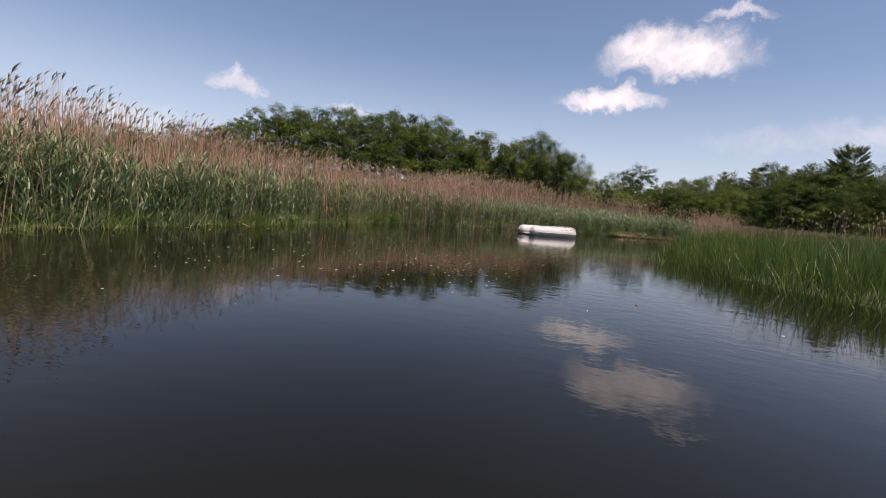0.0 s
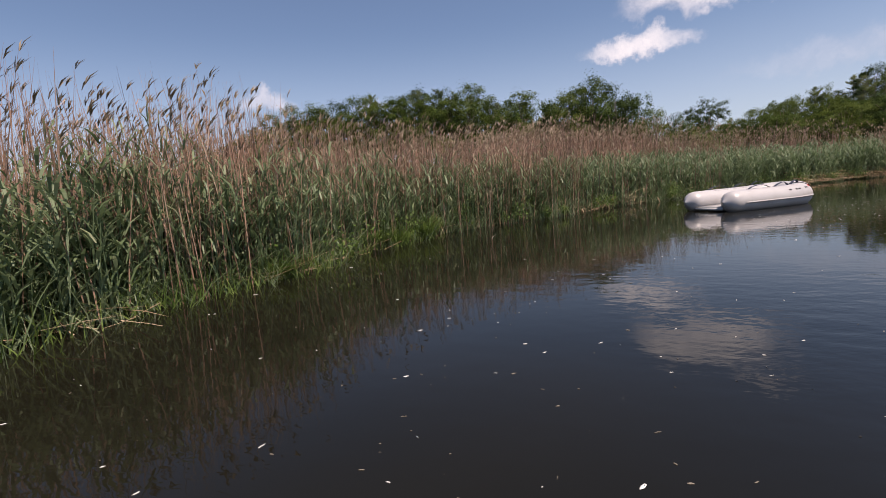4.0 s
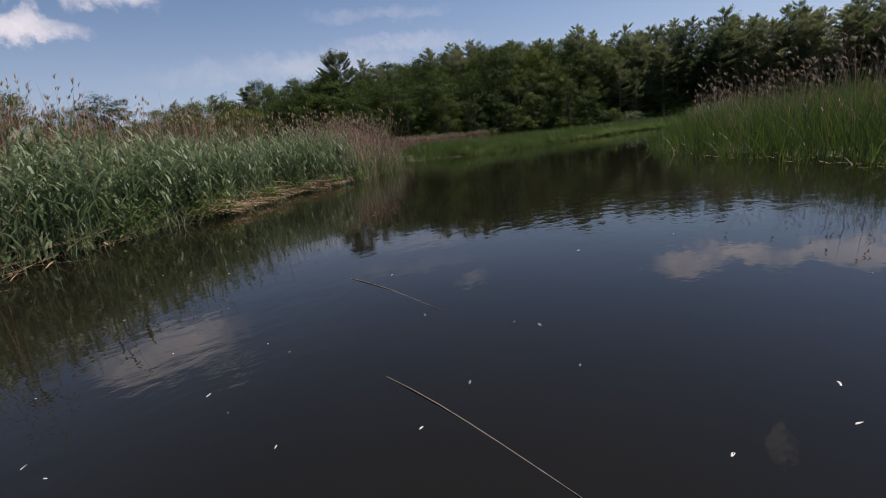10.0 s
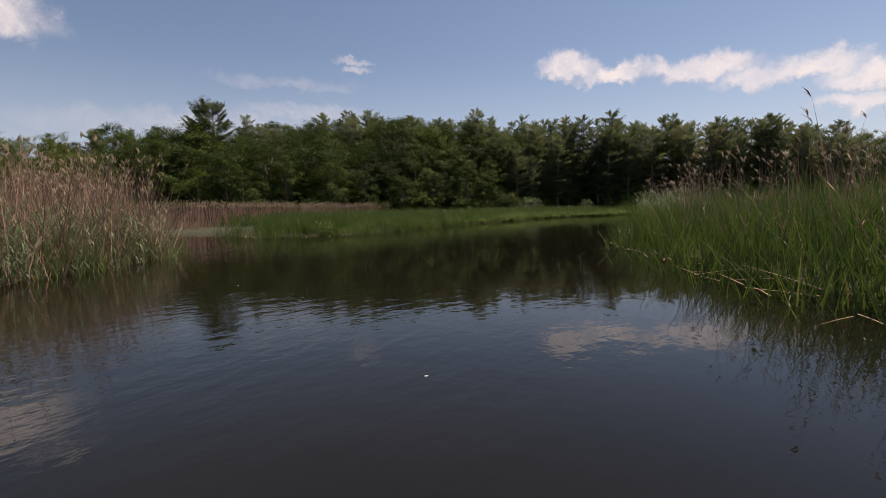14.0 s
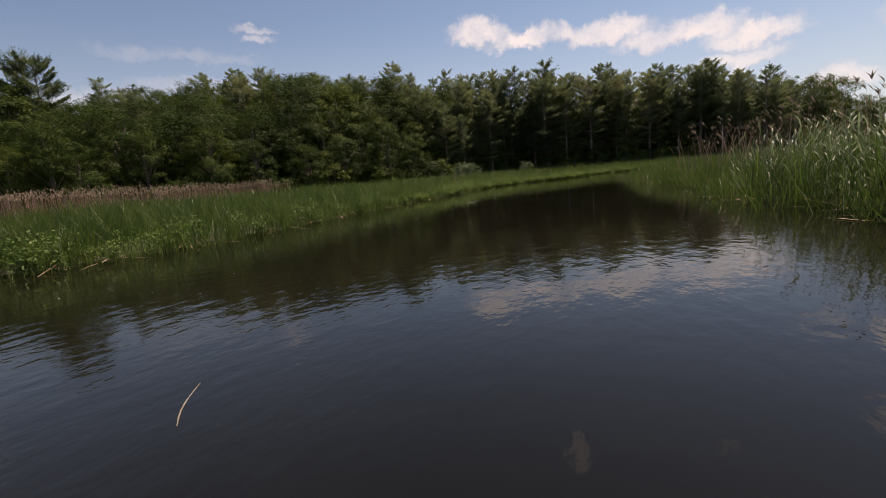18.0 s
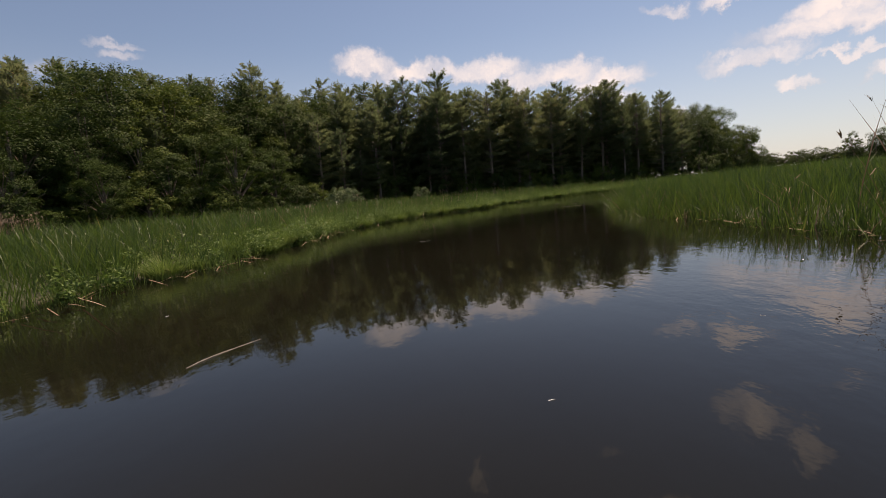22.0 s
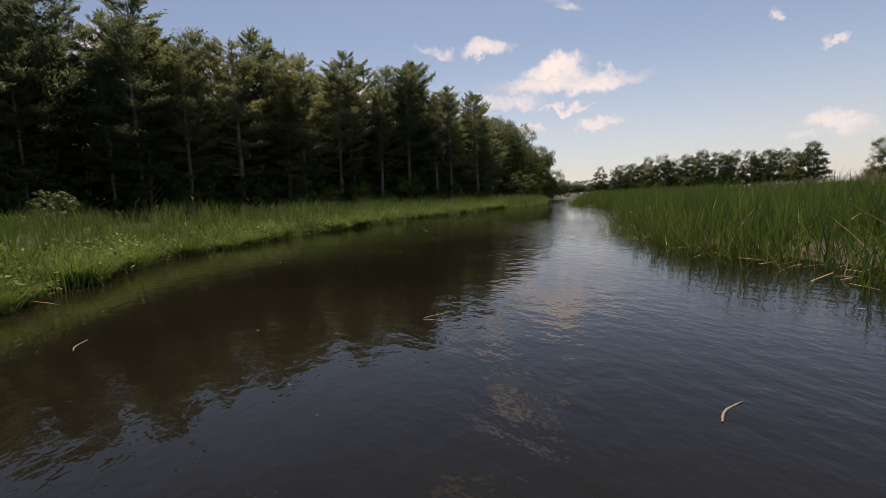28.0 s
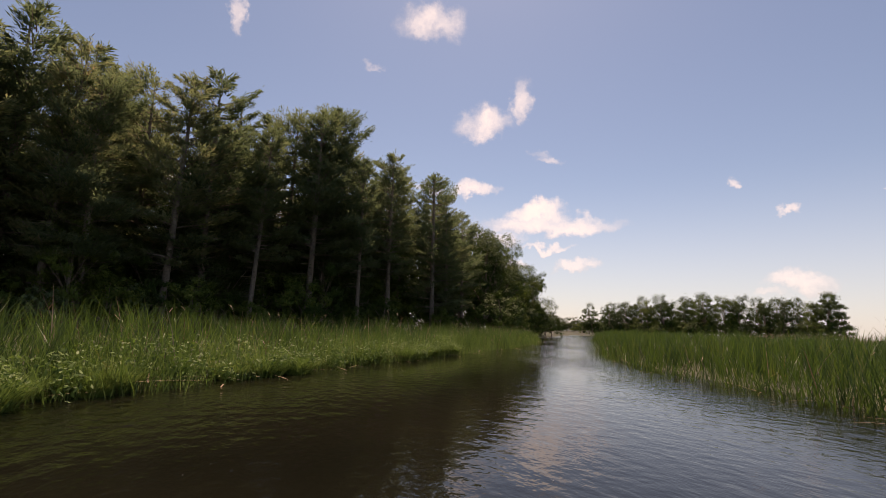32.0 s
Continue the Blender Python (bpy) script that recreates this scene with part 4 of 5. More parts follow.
def build_woods():
    pines = [(89, 59.5), (97.5, 54.5), (103, 47.5), (105, 41), (107.5, 35), (109, 29), (110.5, 21), (115, 13.5), (121, 6.5)]
    where = "pine wood on the bank"
    row("pine", pines[:2], 3.4, 0, 9, 12, where)
    row("pine", pines[:2], 3.8, 4, 12, 14.5, where)
    row("pine", pines[:2], 4.2, 8.5, 14, 16, where)
    for off, gap, lo, hi in ((0, 3.5, 12, 16), (3.6, 3.8, 14.5, 17.2)):
        row("pine", pines[1:3], gap, off, lo, hi, where)
        row("tall_pine", pines[2:7], gap, off, lo, hi, where)
        row("tall_pine", pines[6:], gap, off, lo - 0.5, hi - 0.8, where)
    for off, gap, lo, hi in ((7.5, 3.8, 15.5, 18.2), (12.5, 4.6, 16, 18.8)):
        row("pine", pines[1:7], gap, off, lo, hi, where)
        row("pine", pines[6:], gap, off, lo - 0.5, hi - 1.6, where)
    row("pine", pines[1:7], 4.8, 18, 15.5, 18, where)
    for x, y, h in ((105.4, 46, 18.8), (104.5, 51, 18.2), (114.8, 36, 18.6), (109.3, 37, 17.5), (111, 27.8, 16.6), (113, 20.5, 16.6), (101.5, 54.5, 16.5), (100, 58.4, 17)):
        plant("pine", x, y, h, where, 1.0)
    for x, y in ((103, 49.5), (106.5, 53), (110, 48), (100.5, 53)):
        plant("shrub", x, y, 5.0, "shrubs under the pines", 1.2)
    row("leafy", pines[1:8], 4.4, 1.2, 4.0, 8.0, "broad-leaved trees among the pines", True, 1.6, 0.9)
    for off, gap in ((6, 4.2), (11, 4.5), (20, 4.5)):
        row("leafy", pines, gap, off, 6.5, 10.5, "broad-leaved trees among the pines", True, 1.2, 1.15)
    for off, gap, lo, hi in ((-1.2, 4.0, 1.6, 3.2), (1.5, 4.0, 2.5, 4.5), (4, 4.2, 3, 5.5), (8, 4.5, 4, 7), (14, 5, 5, 8), (20, 4.5, 6, 9), (25, 4, 6, 9)):
        row("shrub", pines, gap, off, lo, hi, "shrubs under the pines")
    leafy = [(28.3, 113.1), (39.6, 99.1), (49.0, 87.0), (58.4, 77.5), (67.9, 70.8), (78.5, 64.1), (88.0, 58.9)]
    row("leafy", leafy, 5.0, 0, 6, 8.8, "broad-leaved wood on the hill", True, 1.4, 1.2)
    row("leafy", leafy, 5.2, 5.5, 8.5, 11, "broad-leaved wood on the hill", True, 1.4, 1.2)
    row("shrub", leafy, 3.0, -2.0, 2.0, 4.2, "shrubs before the hill wood", True, 1.2, 1.2)
    row("shrub", leafy, 5, 8, 4, 6, "shrubs before the hill wood", True, 1.2, 1.3)
    tail = [(121, 6), (127, -0.5), (133, -6.5), (138, -12), (143, -17)]
    row("leafy", tail[:4], 4.0, 0, 9.5, 13, "trees at the end of the wood", True, 1.2, 0.9)
    row("leafy", tail[:4], 4.6, 5, 13, 16, "trees at the end of the wood", True, 1.2, 0.95)
    row("leafy", tail[:4], 5.5, 11, 14.5, 16.8, "trees at the end of the wood")
    row("leafy", tail[3:], 3.6, 2, 8, 11, "trees at the end of the wood", True, 1.0, 0.85)
    row("shrub", tail, 3.6, -2.2, 2.0, 4.2, "shrubs at the water's edge")
    hill = [(32.5, 120.8), (43.6, 103.8), (55.0, 91.7), (66.3, 79.6), (79.7, 71.4), (91.2, 65.2), (102.8, 61.8), (116.3, 57.5), (124.7, 74.8), (112.1, 106.4), (81.1, 113.3), (57.8, 118.0)]
    grown = []
    while len(grown) < 120:
        x, y = LEAN.uniform(32.7, 126.6), LEAN.uniform(61.7, 119.8)
        if inside(hill, np.array([(x, y)]))[0] and all((x - u) ** 2 + (y - v) ** 2 > 14 for u, v in grown):
            grown.append((x, y))
            h = top_at(x, y) - float(ground_z([(x, y)])[0]) - LEAN.uniform(0.0, 2.6)
            pine = LEAN.random() < (0.35 if x + y > 172 else 0.12)
            plant("pine" if pine else "leafy", x, y, max(5.0, h + (0.8 if pine else -0.6)), "broad-leaved wood on the hill", LEAN.uniform(0.9, 1.2))
    crest("pine", [(84.5, 99.5), (91.8, 83.7), (98.3, 74.7), (106.9, 69.5), (112.5, 59.6)], 4.0, 2.2, "pines on the hill top")
    crest("pine", [(110.8, 67.4), (116.2, 55.5), (122, 48), (124, 36), (124, 24)], 5.0, 2.0, "pines on the hill top")
    plant("broad", 60.2, 99.3, 15.0, "pines on the hill top", 0.9)
    plant("spire", 89.4, 102.8, 14.5, "pines on the hill top")
    plant("leafy", 50.8, 83.9, 8.8, "broad-leaved wood on the hill", 0.9)
    plant("leafy", 58.0, 87.0, 9.4, "broad-leaved wood on the hill", 0.9)
    for x, y, h in ((76.6, 52.4, 2.3), (79.6, 52.2, 2.3), (108.6, 30.8, 2.3), (105.6, 33.5, 1.9), (90.0, 47.0, 2.1)):
        plant("bush", x, y, h, "willow bushes")
    # shoulder of the hill and the woods behind the reeds
    behind = "trees behind the reeds"
    crest("leafy", [(29.5, 147.2), (44.0, 143.8), (54.6, 139.6), (65.2, 136.3), (73.8, 130.1), (89.1, 119.9), (100.5, 109.7)], 4.2, 2.4, behind, 1.5, 1.1)
    crest("pine", [(50.8, 141.6), (65.3, 138.2), (75.8, 131.1)], 6.0, 2.0, behind)
    crest("leafy", [(30.4, 116.9), (41.9, 108.7), (53.3, 100.6), (62.9, 94.4)], 4.5, 3.0, behind, 1.5, 1.1)
    row("shrub", [(28.4, 115.0), (39.8, 104.9), (51.2, 94.8)], 4, 0, 4, 6.5, "shrubs behind the reeds", True, 1.2, 1.5)
    row("far", [(12, 128), (25.1, 132.7), (37.0, 138.2), (46.9, 141.8)], 5, 0, 8.5, 11, behind, True, 1.2, 1.2, far_tree)
    for x, y, h in ((-4.5, 91, 12.2), (-1.5, 90, 14.6), (2.0, 90, 15.6), (5.0, 90, 14.6), (8.0, 91, 13.0), (11.5, 92, 10.4), (1.5, 94, 15.0), (-8.5, 93, 9.5), (15, 95, 8.8)):
        plant("far", x, y, h, behind, 0.8)
    crest("far", [(-150, 55), (-110, 75), (-81, 89), (-68, 99), (-60, 105), (-50, 110), (-33, 116), (-23, 119), (-13, 120), (-3, 121), (12, 124)], 4.4, 2.6, behind, 1.5, 1.05)
    crest("far", [(-84, 82), (-68, 92), (-56, 99), (-40, 106), (-24, 110), (-8, 112)], 5.5, 4.5, behind, 1.5, 1.1, far_tree)
    crest("pine", [(-44, 113), (-33, 116), (-24, 119), (-4, 120)], 5.5, 1.4, behind)
    row("shrub", [(-150, 50), (-112, 66), (-84, 77), (-66, 86), (-48, 94), (-26, 100), (-8, 102), (14, 110), (36.3, 118.7)], 4.0, 0, 4.5, 7, "shrubs behind the reeds", True, 1.2, 1.5)
    # woods beyond the marsh
    row("far", [(208, -78), (190, -93), (176, -104), (162, -113), (154, -117.5)], 5.0, 0, 9.5, 13, "wood beyond the marsh", False, 1.2, 0.95)
    row("far", [(212, -88), (192, -103), (170, -118), (158, -124)], 6, 0, 11, 14, "wood beyond the marsh", False, 1.2, 1.0, far_tree)
    row("shrub", [(208, -76), (190, -91), (176, -102), (162, -111), (153, -115.5)], 3.4, 0, 3, 5, "shrubs beyond the marsh", False, 1.2, 1.5)
    row("far", [(143, -123), (131, -128.5), (117, -133), (90, -136), (55, -130), (25, -118)], 5.0, 0, 10.5, 15, "wood beyond the marsh", False, 1.2, 0.95)
    row("far", [(138, -133), (115, -143), (90, -146), (60, -140)], 6, 0, 13, 16.5, "wood beyond the marsh", False, 1.2, 1.0, far_tree)
    row("shrub", [(144, -121), (131, -126.5), (117, -131), (90, -134), (55, -128)], 3.4, 0, 3.5, 5.5, "shrubs beyond the marsh", False, 1.2, 1.5)
    row("far", [(262, -215), (295, -185), (322, -160), (352, -118), (362, -80)], 5, 0, 8, 10.5, "low woods on the horizon", False, 2, 1.5, far_tree)
    row("shrub", [(262, -205), (292, -178), (318, -154), (346, -116)], 5, 0, 5, 7, "low woods on the horizon", False, 1.5, 1.8, far_tree)
    row("far", [(10, -115), (-60, -90), (-120, -40)], 14, 0, 12, 16, "wood behind the start", False, 3, 1.3, far_tree)
    row("far", [(-160, 50), (-170, 0), (-130, -50)], 15, 0, 12, 16, "wood behind the start", False, 3, 1.3, far_tree)


build_woods()
join_far_woods()


def build_herbs():
    """Leafy herbs in low mounds among the tussocks."""
    b = bed("bright leafy herbs in low mounds at the water's edge", "herbs")
    for line, n, left in ((stretch(LEFT, (46.2, 43.9), (95.5, 17.9)), 620, True), (stretch(LEFT, (26.2, 44.5), (46.2, 43.9)), 110, True), (stretch(LEFT, (-7.4, 11.7), (13.6, 38.8)), 110, True)):
        p, _, _ = along(line, -0.3, 1.0, n, left)
        r = rng.uniform(0.14, 0.5, n) ** 1.15
        put("leaves", mesh_of("leaves", *leaf_cloud(np.concatenate([p, (r * 0.75 + 0.05)[:, None]], 1), r, 150, 0.034, 0.95, 1.0, 0.4), MAT["herb"]), b, "small bright green leaves", "stuff")


build_herbs()


# ---- the inflatable dinghy ----
def rubber(n):
    pos = n.add("ShaderNodeTexCoord").outputs["Object"]
    col = n.ramp(n.noise(pos, 2.2, 5.0, 0.6), [(0.3, (0.44, 0.435, 0.435)), (0.7, (0.51, 0.505, 0.50))])
    smear = n.noise(n.add("ShaderNodeMapping", {"Vector": pos, "Scale": (9, 9, 2)}).outputs[0], 1.6, 6.0, 0.7)
    col = n.mix(n.add("ShaderNodeMapRange", {"Value": smear, "From Min": 0.55, "From Max": 0.85, "To Max": 0.35}).outputs[0], col, (0.35, 0.34, 0.325))
    fine = n.noise(pos, 90.0, 2.0)
    b = n.add("ShaderNodeBump", {"Height": n.math("ADD", fine, n.math("MULTIPLY", n.noise(pos, 3.0, 3.0), 6.0)), "Strength": 0.06, "Distance": 0.01}).outputs[0]
    return bsdf(n, Base_Color=col, Roughness=0.38, Normal=b)


def plain(name, color, rough, metal=0.0, vary=0.25, scale=40.0):
    def build(n):
        pos = n.add("ShaderNodeTexCoord").outputs["Object"]
        dark = tuple(c * (1 - vary) for c in color)
        col = n.ramp(n.noise(pos, scale, 4.0), [(0.3, dark), (0.7, color)])
        b = n.add("ShaderNodeBump", {"Height": n.noise(pos, scale * 6, 2.0), "Strength": 0.15, "Distance": 0.002}).outputs[0]
        return bsdf(n, Base_Color=col, Roughness=rough, Metallic=metal, Normal=b)

    return surface(name, build)


MAT["rubber"] = surface("white_rubber", rubber)
MAT["seam"] = plain("seam_glue", (0.16, 0.155, 0.15), 0.7)
MAT["webbing"] = plain("navy_webbing", (0.035, 0.048, 0.085), 0.55, 0.0, 0.4, 160.0)
MAT["cord"] = plain("black_cord", (0.018, 0.017, 0.018), 0.8, 0.0, 0.5, 220.0)
MAT["steel"] = plain("steel_ring", (0.62, 0.60, 0.60), 0.25, 1.0, 0.15, 30.0)
MAT["red"] = plain("red_print", (0.55, 0.045, 0.04), 0.5)
MAT["black"] = plain("black_print", (0.02, 0.02, 0.02), 0.5)
MAT["patch"] = plain("pale_patch", (0.45, 0.44, 0.44), 0.3, 0.0, 0.08, 12.0)
MAT["deck"] = plain("white_floor", (0.62, 0.61, 0.58), 0.45, 0.0, 0.1, 5.0)
MAT["foam"] = plain("foam", (0.74, 0.74, 0.70), 0.8, 0.0, 0.2, 25.0)
MAT["straw"] = plain("straw", (0.27, 0.235, 0.18), 0.7, 0.0, 0.45, 30.0)

BEAM = [(-0.53, -1.45, 0.22, 0.012), (-0.53, -1.25, 0.22, 0.22), (-0.53, -0.9, 0.22, 0.25), (-0.53, -0.4, 0.22, 0.255), (-0.53, 0.1, 0.22, 0.26), (-0.52, 0.45, 0.22, 0.265), (-0.485, 0.74, 0.225, 0.275), (-0.405, 0.98, 0.225, 0.29), (-0.29, 1.185, 0.225, 0.305), (-0.17, 1.255, 0.225, 0.31)]
BEAM = BEAM + [(0.0, 1.265, 0.225, 0.31)] + [(-x, y, z, r) for x, y, z, r in BEAM[::-1]]


def spline(rows, steps):
    """Smooth line through rows."""
    p = np.asarray(rows, float)
    p = np.concatenate([[2 * p[0] - p[1]], p, [2 * p[-1] - p[-2]]])
    out = []
    for i in range(1, len(p) - 2):
        a, b, c, d = p[i - 1: i + 3]
        for t in np.linspace(0, 1, steps, endpoint=False):
            out.append(0.5 * (2 * b + (c - a) * t + (2 * a - 5 * b + 4 * c - d) * t * t + (3 * b - a - 3 * c + d) * t**3))
    out.append(p[-2])
    return np.array(out)


HULL = spline(BEAM, 6)


def hull_point(s, turn, lift=0.0):
    """A place on the tube: s from 0 (stern, port) through 0.5 (bow) to 1; turn in degrees from the top, outwards positive."""
    f = s * (len(HULL) - 1)
    i = min(int(f), len(HULL) - 2)
    row_ = HULL[i] + (HULL[i + 1] - HULL[i]) * (f - i)
    t = HULL[i + 1][:3] - HULL[i][:3]
    t /= np.linalg.norm(t)
    out = np.cross([0, 0, 1.0], t)
    out /= np.linalg.norm(out)
    up = np.cross(t, out)
    a = radians(turn)
    return row_[:3] + (out * math.sin(a) + up * math.cos(a)) * (row_[3] + lift), t, out * math.sin(a) + up * math.cos(a)


def strap(points, normals, sides, width, thick):
    """A flat band with rounded edges along points."""
    ring = [(-0.5, -0.3), (-0.5, 0.3), (-0.42, 0.5), (0.42, 0.5), (0.5, 0.3), (0.5, -0.3), (0.42, -0.5), (-0.42, -0.5)]
    v = np.array([[p + s * a * width + n * b * thick for a, b in ring] for p, n, s in zip(points, normals, sides)])
    m = len(ring)
    k, j = np.meshgrid(np.arange(len(points) - 1), np.arange(m), indexing="ij")
    k, j = k.ravel(), j.ravel()
    q = np.stack([k * m + j, k * m + (j + 1) % m, (k + 1) * m + (j + 1) % m, (k + 1) * m + j], 1)
    return v.reshape(-1, 3), q


def hull_line(name, places, radius, mat, parent, label, sides=5):
    put(name, mesh_of(name, *tube([hull_point(s, a, radius * 0.3)[0] for s, a in places], [radius] * len(places), sides), MAT[mat], True), parent, label)


def build_dinghy():
    boat = tagged(new("inflatable_dinghy"), "white inflatable dinghy with navy grab handles, afloat", "boat")
    boat.matrix_basis = pose(1.47, 24.56, 0.0, 0, 0, -58.0)
    put("tube", mesh_of("tube", *tube(HULL[:, :3], HULL[:, 3], 36), MAT["rubber"], True), boat, "glossy white rubber tube")
    # inflated floor with a rounded nose
    bm = bmesh.new()
    line = [(-0.36, -1.3), (-0.37, 0.4), (-0.33, 0.72), (-0.22, 0.93), (-0.10, 0.985), (0.10, 0.985), (0.22, 0.93), (0.33, 0.72), (0.37, 0.4), (0.36, -1.3)]
    face = bm.faces.new([bm.verts.new((x, y, 0.03)) for x, y in line])
    top = bmesh.ops.extrude_face_region(bm, geom=[face])
    bmesh.ops.translate(bm, verts=[g for g in top["geom"] if isinstance(g, bmesh.types.BMVert)], vec=(0, 0, 0.085))
    bmesh.ops.recalc_face_normals(bm, faces=bm.faces[:])
    bmesh.ops.bevel(bm, geom=[e for e in bm.edges if all(v.co.z > 0.1 for v in e.verts)], offset=0.035, segments=4, affect="EDGES")
    part("floor", bm, MAT["deck"], boat, "cream-white inflated floor")
    # glued joints
    for turns in ((0.420, 0.411, 0.3985, 0.3845, 0.3725, 0.3650, 0.3625, 0.3660), (0.592, 0.6087, 0.6297, 0.648, 0.660, 0.664, 0.660, 0.650)):
        line = spline([(q, 30 - 20 * k, 0) for k, q in enumerate(turns)], 4)
        hull_line("seam", [(q, a) for q, a, _ in line], 0.0014, "seam", boat, "thin dark glued joint")
    for s in (0.445, 0.555):
        hull_line("seam", [(s, a) for a in range(-120, -40, 8)], 0.0014, "patch", boat, "")
    for sign in (0, 1):
        side = [(0.352, -14), (0.349, -24), (0.34, -31), (0.32, -31), (0.30, -30), (0.28, -27), (0.25, -24), (0.20, -24), (0.12, -24)] if sign == 0 else [(0.671, -4), (0.672, -14), (0.678, -21), (0.70, -20.4), (0.72, -17), (0.75, -17), (0.80, -18), (0.88, -18)]
        hull_line("seam", [(q, a) for q, a, _ in spline([(q, a, 0) for q, a in side], 4)], 0.0014, "seam", boat, "")
        hull_line("rub_strake", [((s if sign == 0 else 1 - s), 96) for s in np.linspace(0.08, 0.495, 50)], 0.016, "patch", boat, "pale rubbing strip round the hull")
    # grab handles
    for sign in (0, 1):
        for mid in ((0.314, 0.232, 0.150) if sign == 0 else (0.304, 0.226, 0.148)):
            pts, nor, sid = [], [], []
            for i in range(29):
                u = i / 28
                s = mid - 0.034 + 0.068 * u
                lift = 0.004 + 0.075 * math.sin(math.pi * min(1, max(0, (u - 0.08) / 0.84))) ** 0.7
                p, t, n = hull_point(s if sign == 0 else 1 - s, -2 if sign == 0 else 8, lift)
                pts.append(p), nor.append(n), sid.append(np.cross(n, t))
            tan = np.gradient(np.array(pts), axis=0)
            nor = [np.cross(t / np.linalg.norm(t), s) * -1 for t, s in zip(tan, sid)]
            put("grab_handle", mesh_of("grab_handle", *strap(pts, nor, sid, 0.05, 0.007), MAT["webbing"], False), boat, "navy webbing grab handle")
    # towing ring on the inside of the bow
    p, t, n = hull_point(0.5, -84, 0.002)
    turn = Matrix.Translation(p) @ Matrix((Vector(t), Vector(np.cross(n, t)), Vector(n))).transposed().to_4x4()
    bm = bmesh.new()
    bmesh.ops.create_cone(bm, cap_ends=True, segments=48, radius1=0.078, radius2=0.070, depth=0.006)
    bm.transform(turn)
    disc = part("ring_patch", bm, MAT["patch"], boat, "round pale reinforcing patch")
    bm = bmesh.new()
    bmesh.ops.create_cube(bm, size=1.0)
    bmesh.ops.scale(bm, vec=(0.052, 0.026, 0.014), verts=bm.verts)
    bmesh.ops.bevel(bm, geom=bm.edges[:], offset=0.005, segments=2, affect="EDGES")
    bm.transform(turn @ Matrix.Translation((0, 0.012, 0.008)))
    part("ring_loop", bm, MAT["patch"], disc)
    ring = [(-0.026, 0.012), (-0.026, -0.006), (-0.022, -0.024), (-0.011, -0.036), (0.0, -0.039), (0.011, -0.036), (0.022, -0.024), (0.026, -0.006), (0.026, 0.012), (0.0, 0.013), (-0.026, 0.012)]
    if (turn @ Vector((0, 1, 0, 0))).z < 0:
        ring = [(x, -y) for x, y in ring]
    put("steel_ring", mesh_of("steel_ring", *tube([turn @ Vector((x, y, 0.014)) for x, y in ring], [0.0042] * len(ring), 8), MAT["steel"], True), disc, "shiny steel D-ring")
    # cord over the starboard bow, and prints on the outside
    places = [(0.612, 80), (0.6175, 60), (0.627, 45), (0.6395, 30), (0.6545, 15), (0.672, 0), (0.6905, -15), (0.7105, -30), (0.729, -45), (0.7425, -60), (0.749, -75), (0.749, -92)]
    put("cord", mesh_of("cord", *tube([hull_point(s, a, 0.008)[0] for s, a in places], [0.0062] * len(places), 8), MAT["cord"], True), boat, "black cord lashed over the tube")
    for mat, s0, s1, a0, a1 in (("red", 0.606, 0.642, 40, 52), ("black", 0.660, 0.672, 50, 56), ("black", 0.676, 0.684, 48, 58), ("black", 0.715, 0.728, 50, 57), ("black", 0.733, 0.742, 49, 57), ("black", 0.762, 0.776, 50, 57)):
        g = [[hull_point(s, a, 0.0025)[0] for a in np.linspace(a0, a1, 4)] for s in np.linspace(s0, s1, 6)]
        v = np.array(g).reshape(-1, 3)
        i = (np.arange(5)[:, None] * 4 + np.arange(3)[None]).ravel()
        put("print_mark", mesh_of("print_mark", v, np.stack([i, i + 1, i + 5, i + 4], 1), MAT[mat], True), boat, "red printed mark" if mat == "red" else "black printed mark")


build_dinghy()


# ---- what drifts on the water ----
def floating(name, a, b, radius, label, mat="straw", kink=0.0, z=0.001):
    pa, pb = np.array([*a, z]), np.array([*b, z])
    d = pb - pa
    nrm = np.array([-d[1], d[0], 0])
    pts = [pa + d * t + nrm * kink * math.sin(3.1 * t) + [0, 0, 0.003 * math.sin(7 * t)] for t in np.linspace(0, 1, 7)]
    ob = new(name, mesh_of(name, *tube(pts, 0.55 * radius * np.array([0.6, 1, 1, 1.1, 0.9, 0.8, 0.4]), 6), MAT[mat], True))
    return tagged(ob, label, "reed stem")


STEMS = [((73.85, 31.41), (75.60, 31.03), 0.009, 0.03), ((4.02, 26.74), (3.82, 25.68), 0.005, 0.02), ((1.32, 26.21), (1.82, 27.21), 0.004, 0.07), ((3.72, 24.19), (3.56, 24.08), 0.006, 0.05), ((4.12, 23.90), (4.38, 23.85), 0.007, 0.08), ((63.52, 34.77), (63.33, 34.55), 0.008, 0), ((63.56, 34.76), (63.68, 34.46), 0.008, 0), ((63.92, 37.35), (64.24, 37.36), 0.008, 0.1), ((61.25, 34.13), (61.35, 33.88), 0.013, 0.1), ((1.53, 6.10), (1.54, 5.93), 0.009, 0.1), ((0.33, 5.75), (0.40, 5.67), 0.010, 0.2), ((-4.24, 20.39), (-4.29, 21.20), 0.010, 0.03), ((76.62, 26.00), (76.50, 25.87), 0.006, 0), ((80.80, 27.43), (80.96, 27.13), 0.008, 0.01), ((46.02, 40.03), (46.05, 39.78), 0.012, 0), ((58.19, 35.13), (58.26, 34.14), 0.012, 0.05), ((5.00, 28.29), (4.77, 27.08), 0.005, 0.03), ((23.18, 37.08), (23.58, 37.37), 0.008, 0.05), ((38.17, 40.32), (38.77, 40.10), 0.01, 0.05)]
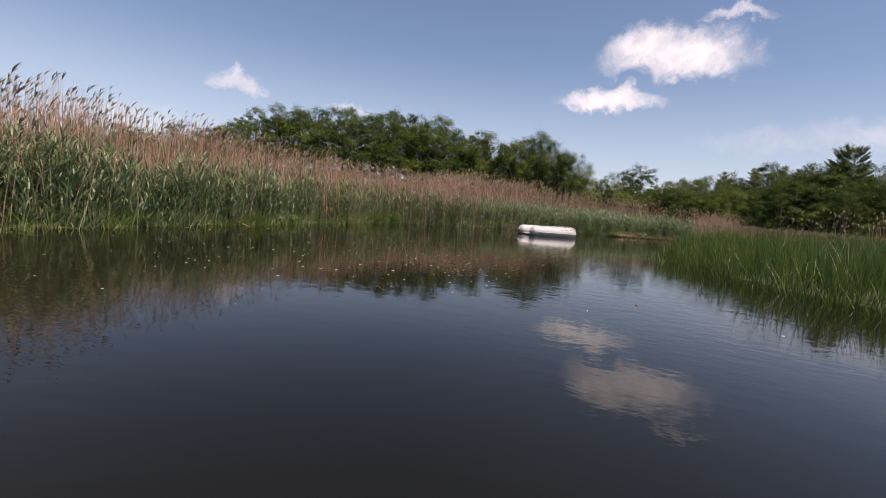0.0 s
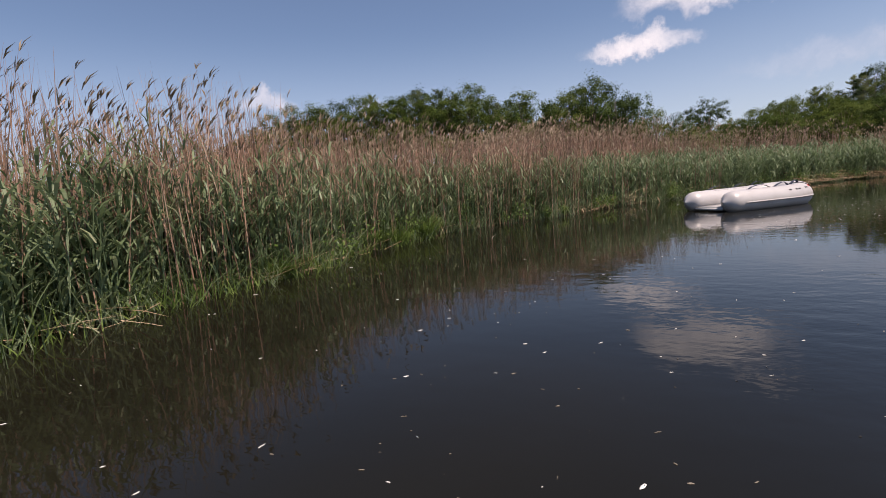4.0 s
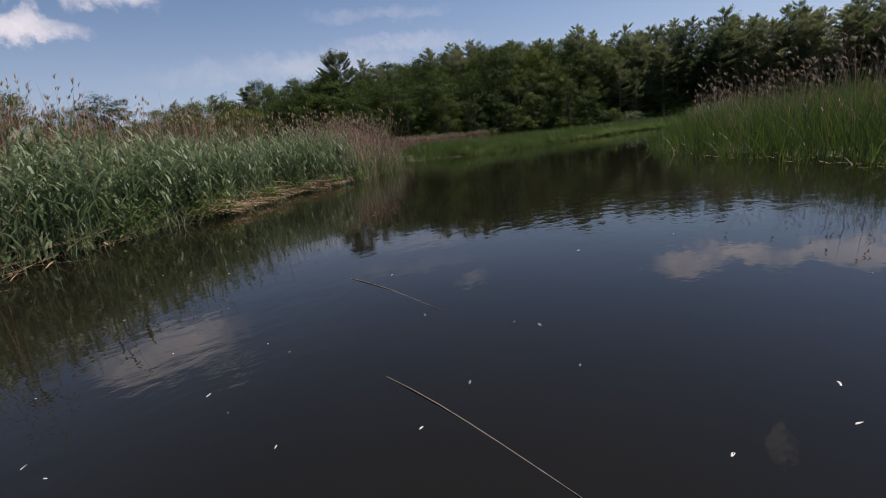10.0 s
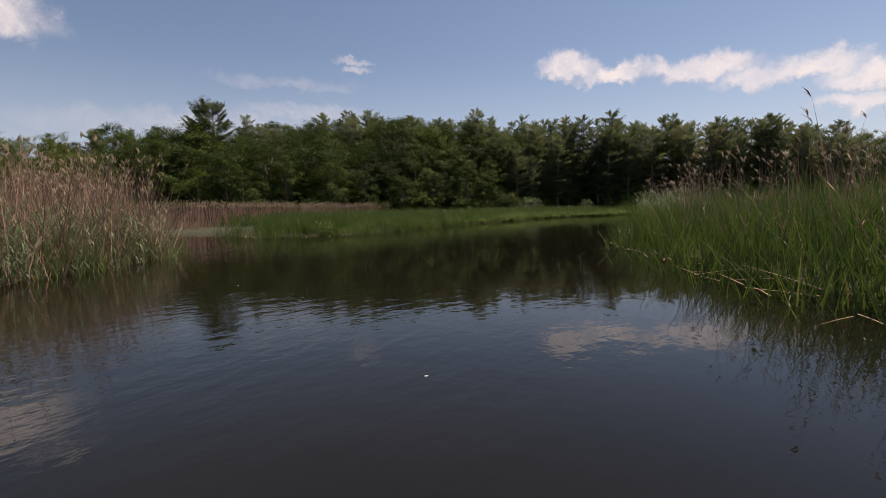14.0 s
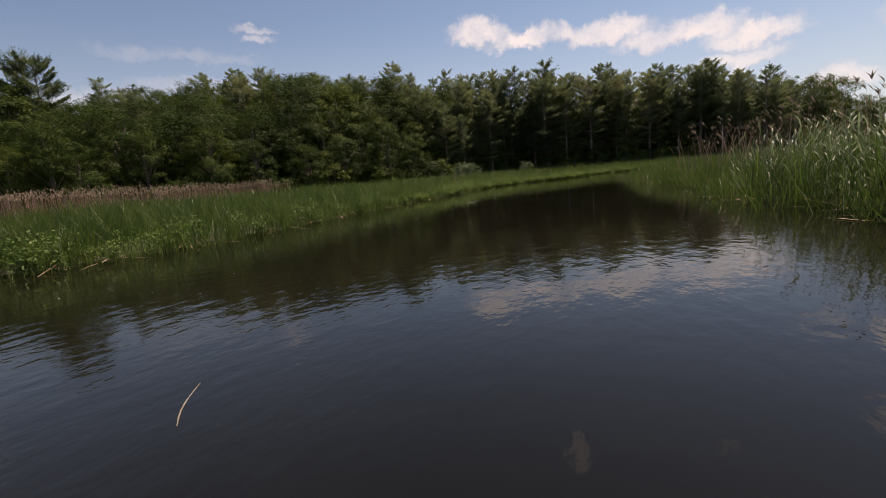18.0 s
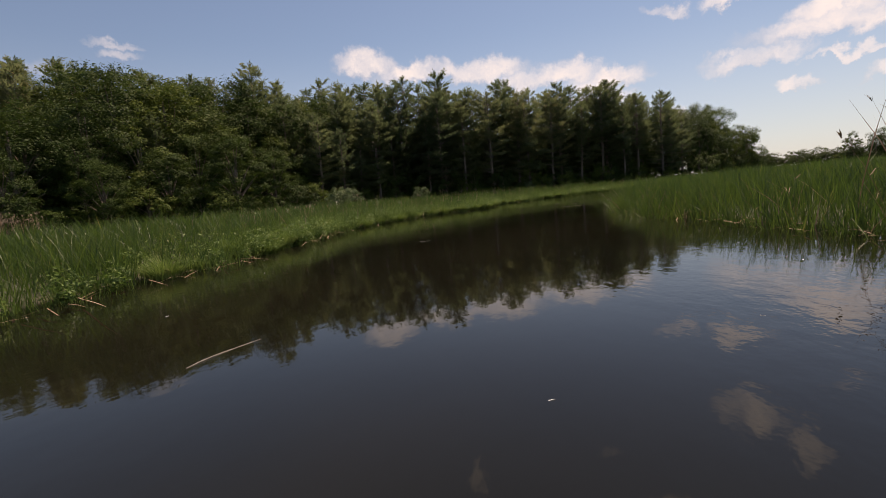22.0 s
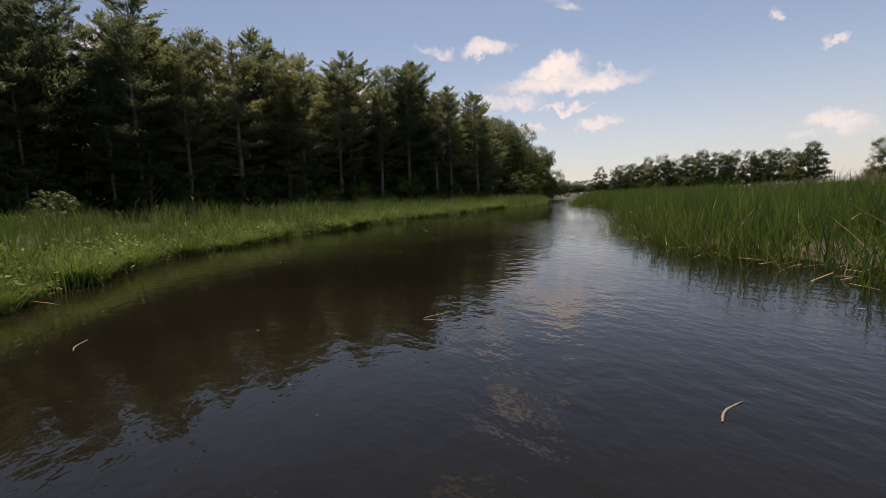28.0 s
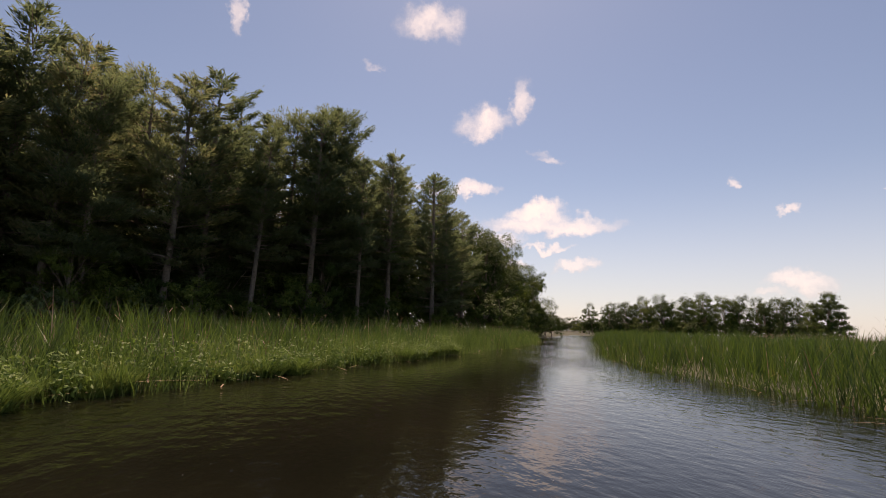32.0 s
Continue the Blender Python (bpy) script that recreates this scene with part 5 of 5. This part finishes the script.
for a, b, r, k in STEMS:
    floating("reed_stem", a, b, r, "dry straw-coloured reed stem floating on the river", "straw", k)
for a, b, r in (((47.86, 33.78), (47.44, 32.90), 0.035), ((46.75, 32.12), (45.58, 32.12), 0.035), ((34.60, 31.96), (33.60, 31.60), 0.03), ((49.72, 33.49), (48.72, 33.35), 0.035), ((43.81, 32.49), (42.93, 32.39), 0.035), ((84.29, 11.98), (83.34, 13.03), 0.035), ((80.27, 15.98), (79.71, 16.81), 0.035)):
    tagged(floating("driftwood", a, b, r, "", "straw", 0.015, 0.02), "pale weathered driftwood lying along the reeds", "driftwood")


def flecks(name, xy, smin, smax, mat, label, category):
    """Small rafts of foam, each with a ragged rim and a slightly domed top."""
    n, m = len(xy), 7
    a = np.arange(m) / m * 2 * np.pi
    size = rng.uniform(smin, smax, n) * rng.uniform(0.4, 1.0, n)
    turn = rng.normal(0.3, 0.7, n)
    rad = size[:, None] * rng.uniform(0.45, 1.2, (n, m))
    ex, ey = np.cos(a)[None] * rad, np.sin(a)[None] * rad * rng.uniform(0.08, 0.35, (n, 1))
    x = xy[:, :1] + ex * np.cos(turn)[:, None] - ey * np.sin(turn)[:, None]
    y = xy[:, 1:] + ex * np.sin(turn)[:, None] + ey * np.cos(turn)[:, None]
    rim = np.stack([x, y, np.full_like(x, 0.001)], 2)
    top = np.concatenate([xy, np.full((n, 1), 0.003)], 1)[:, None] * [1, 1, 1] + (rim - np.concatenate([xy, np.zeros((n, 1))], 1)[:, None]) * [0.55, 0.55, 0]
    v = np.concatenate([rim, top], 1).reshape(-1, 3)
    k = np.arange(n)[:, None] * 2 * m
    j = np.arange(m)[None]
    jn = (j + 1) % m
    side = np.stack([k + j, k + jn, k + m + jn, k + m + j], 2).reshape(-1, 4)
    cap = np.concatenate([np.stack([k[:, 0] + m + q for q in (0, 1, 2, 3)], 1), np.stack([k[:, 0] + m + q for q in (0, 3, 4, 5)], 1), np.stack([k[:, 0] + m + q for q in (0, 5, 6, 6)], 1)[:, :4]])
    cap = cap[: 2 * n]
    tagged(new(name, mesh_of(name, v, np.concatenate([side, cap]), MAT[mat])), label, category, kind="stuff")


def water_only(xy, gap=0.25):
    return xy[inside(LEFT + RIGHT[::-1], xy) & (np.minimum(far_from(LEFT, xy), far_from(RIGHT, xy)) > gap)]


drift = [rng.normal((-3.6, 8.8), (1.7, 2.6), (130, 2)), rng.normal((2.6, 22.5), (1.8, 3.0), (190, 2)), rng.normal((1.0, 27.5), (1.8, 2.0), (110, 2)), rng.normal((-4, 13), (2.5, 3.5), (90, 2)), rng.uniform((-6, 4), (9, 36), (120, 2)), rng.uniform((55, 20), (85, 42), (110, 2)), rng.uniform((10, 31), (55, 44), (60, 2))]
drift += [rng.normal((0.9, 21.0), (0.9, 0.8), (34, 2)), rng.normal((2.2, 22.6), (1.2, 1.0), (50, 2)), rng.normal((-1.8, 8.6), (1.3, 1.2), (70, 2)), rng.normal((-2.6, 11.5), (1.0, 2.0), (60, 2)), rng.normal((-3.2, 6.6), (1.0, 0.9), (70, 2)), rng.normal((-0.9, 7.4), (0.7, 0.7), (40, 2)), rng.uniform((-3.5, 8), (0, 18), (50, 2)), rng.uniform((0.5, 20.5), (3.4, 26), (70, 2))]
flecks("foam_flecks", water_only(np.concatenate(drift)), 0.008, 0.034, "foam", "scattered white foam flecks drifting on the water", "foam")
lace = [rng.normal((-2.9, 12.5), (0.9, 1.6), (160, 2)), rng.normal((-1.45, 5.3), (0.10, 0.22), (40, 2))]
flecks("floating_leaves", water_only(np.concatenate(lace)), 0.006, 0.02, "straw", "bits of straw and leaf drifting on the water", "debris")
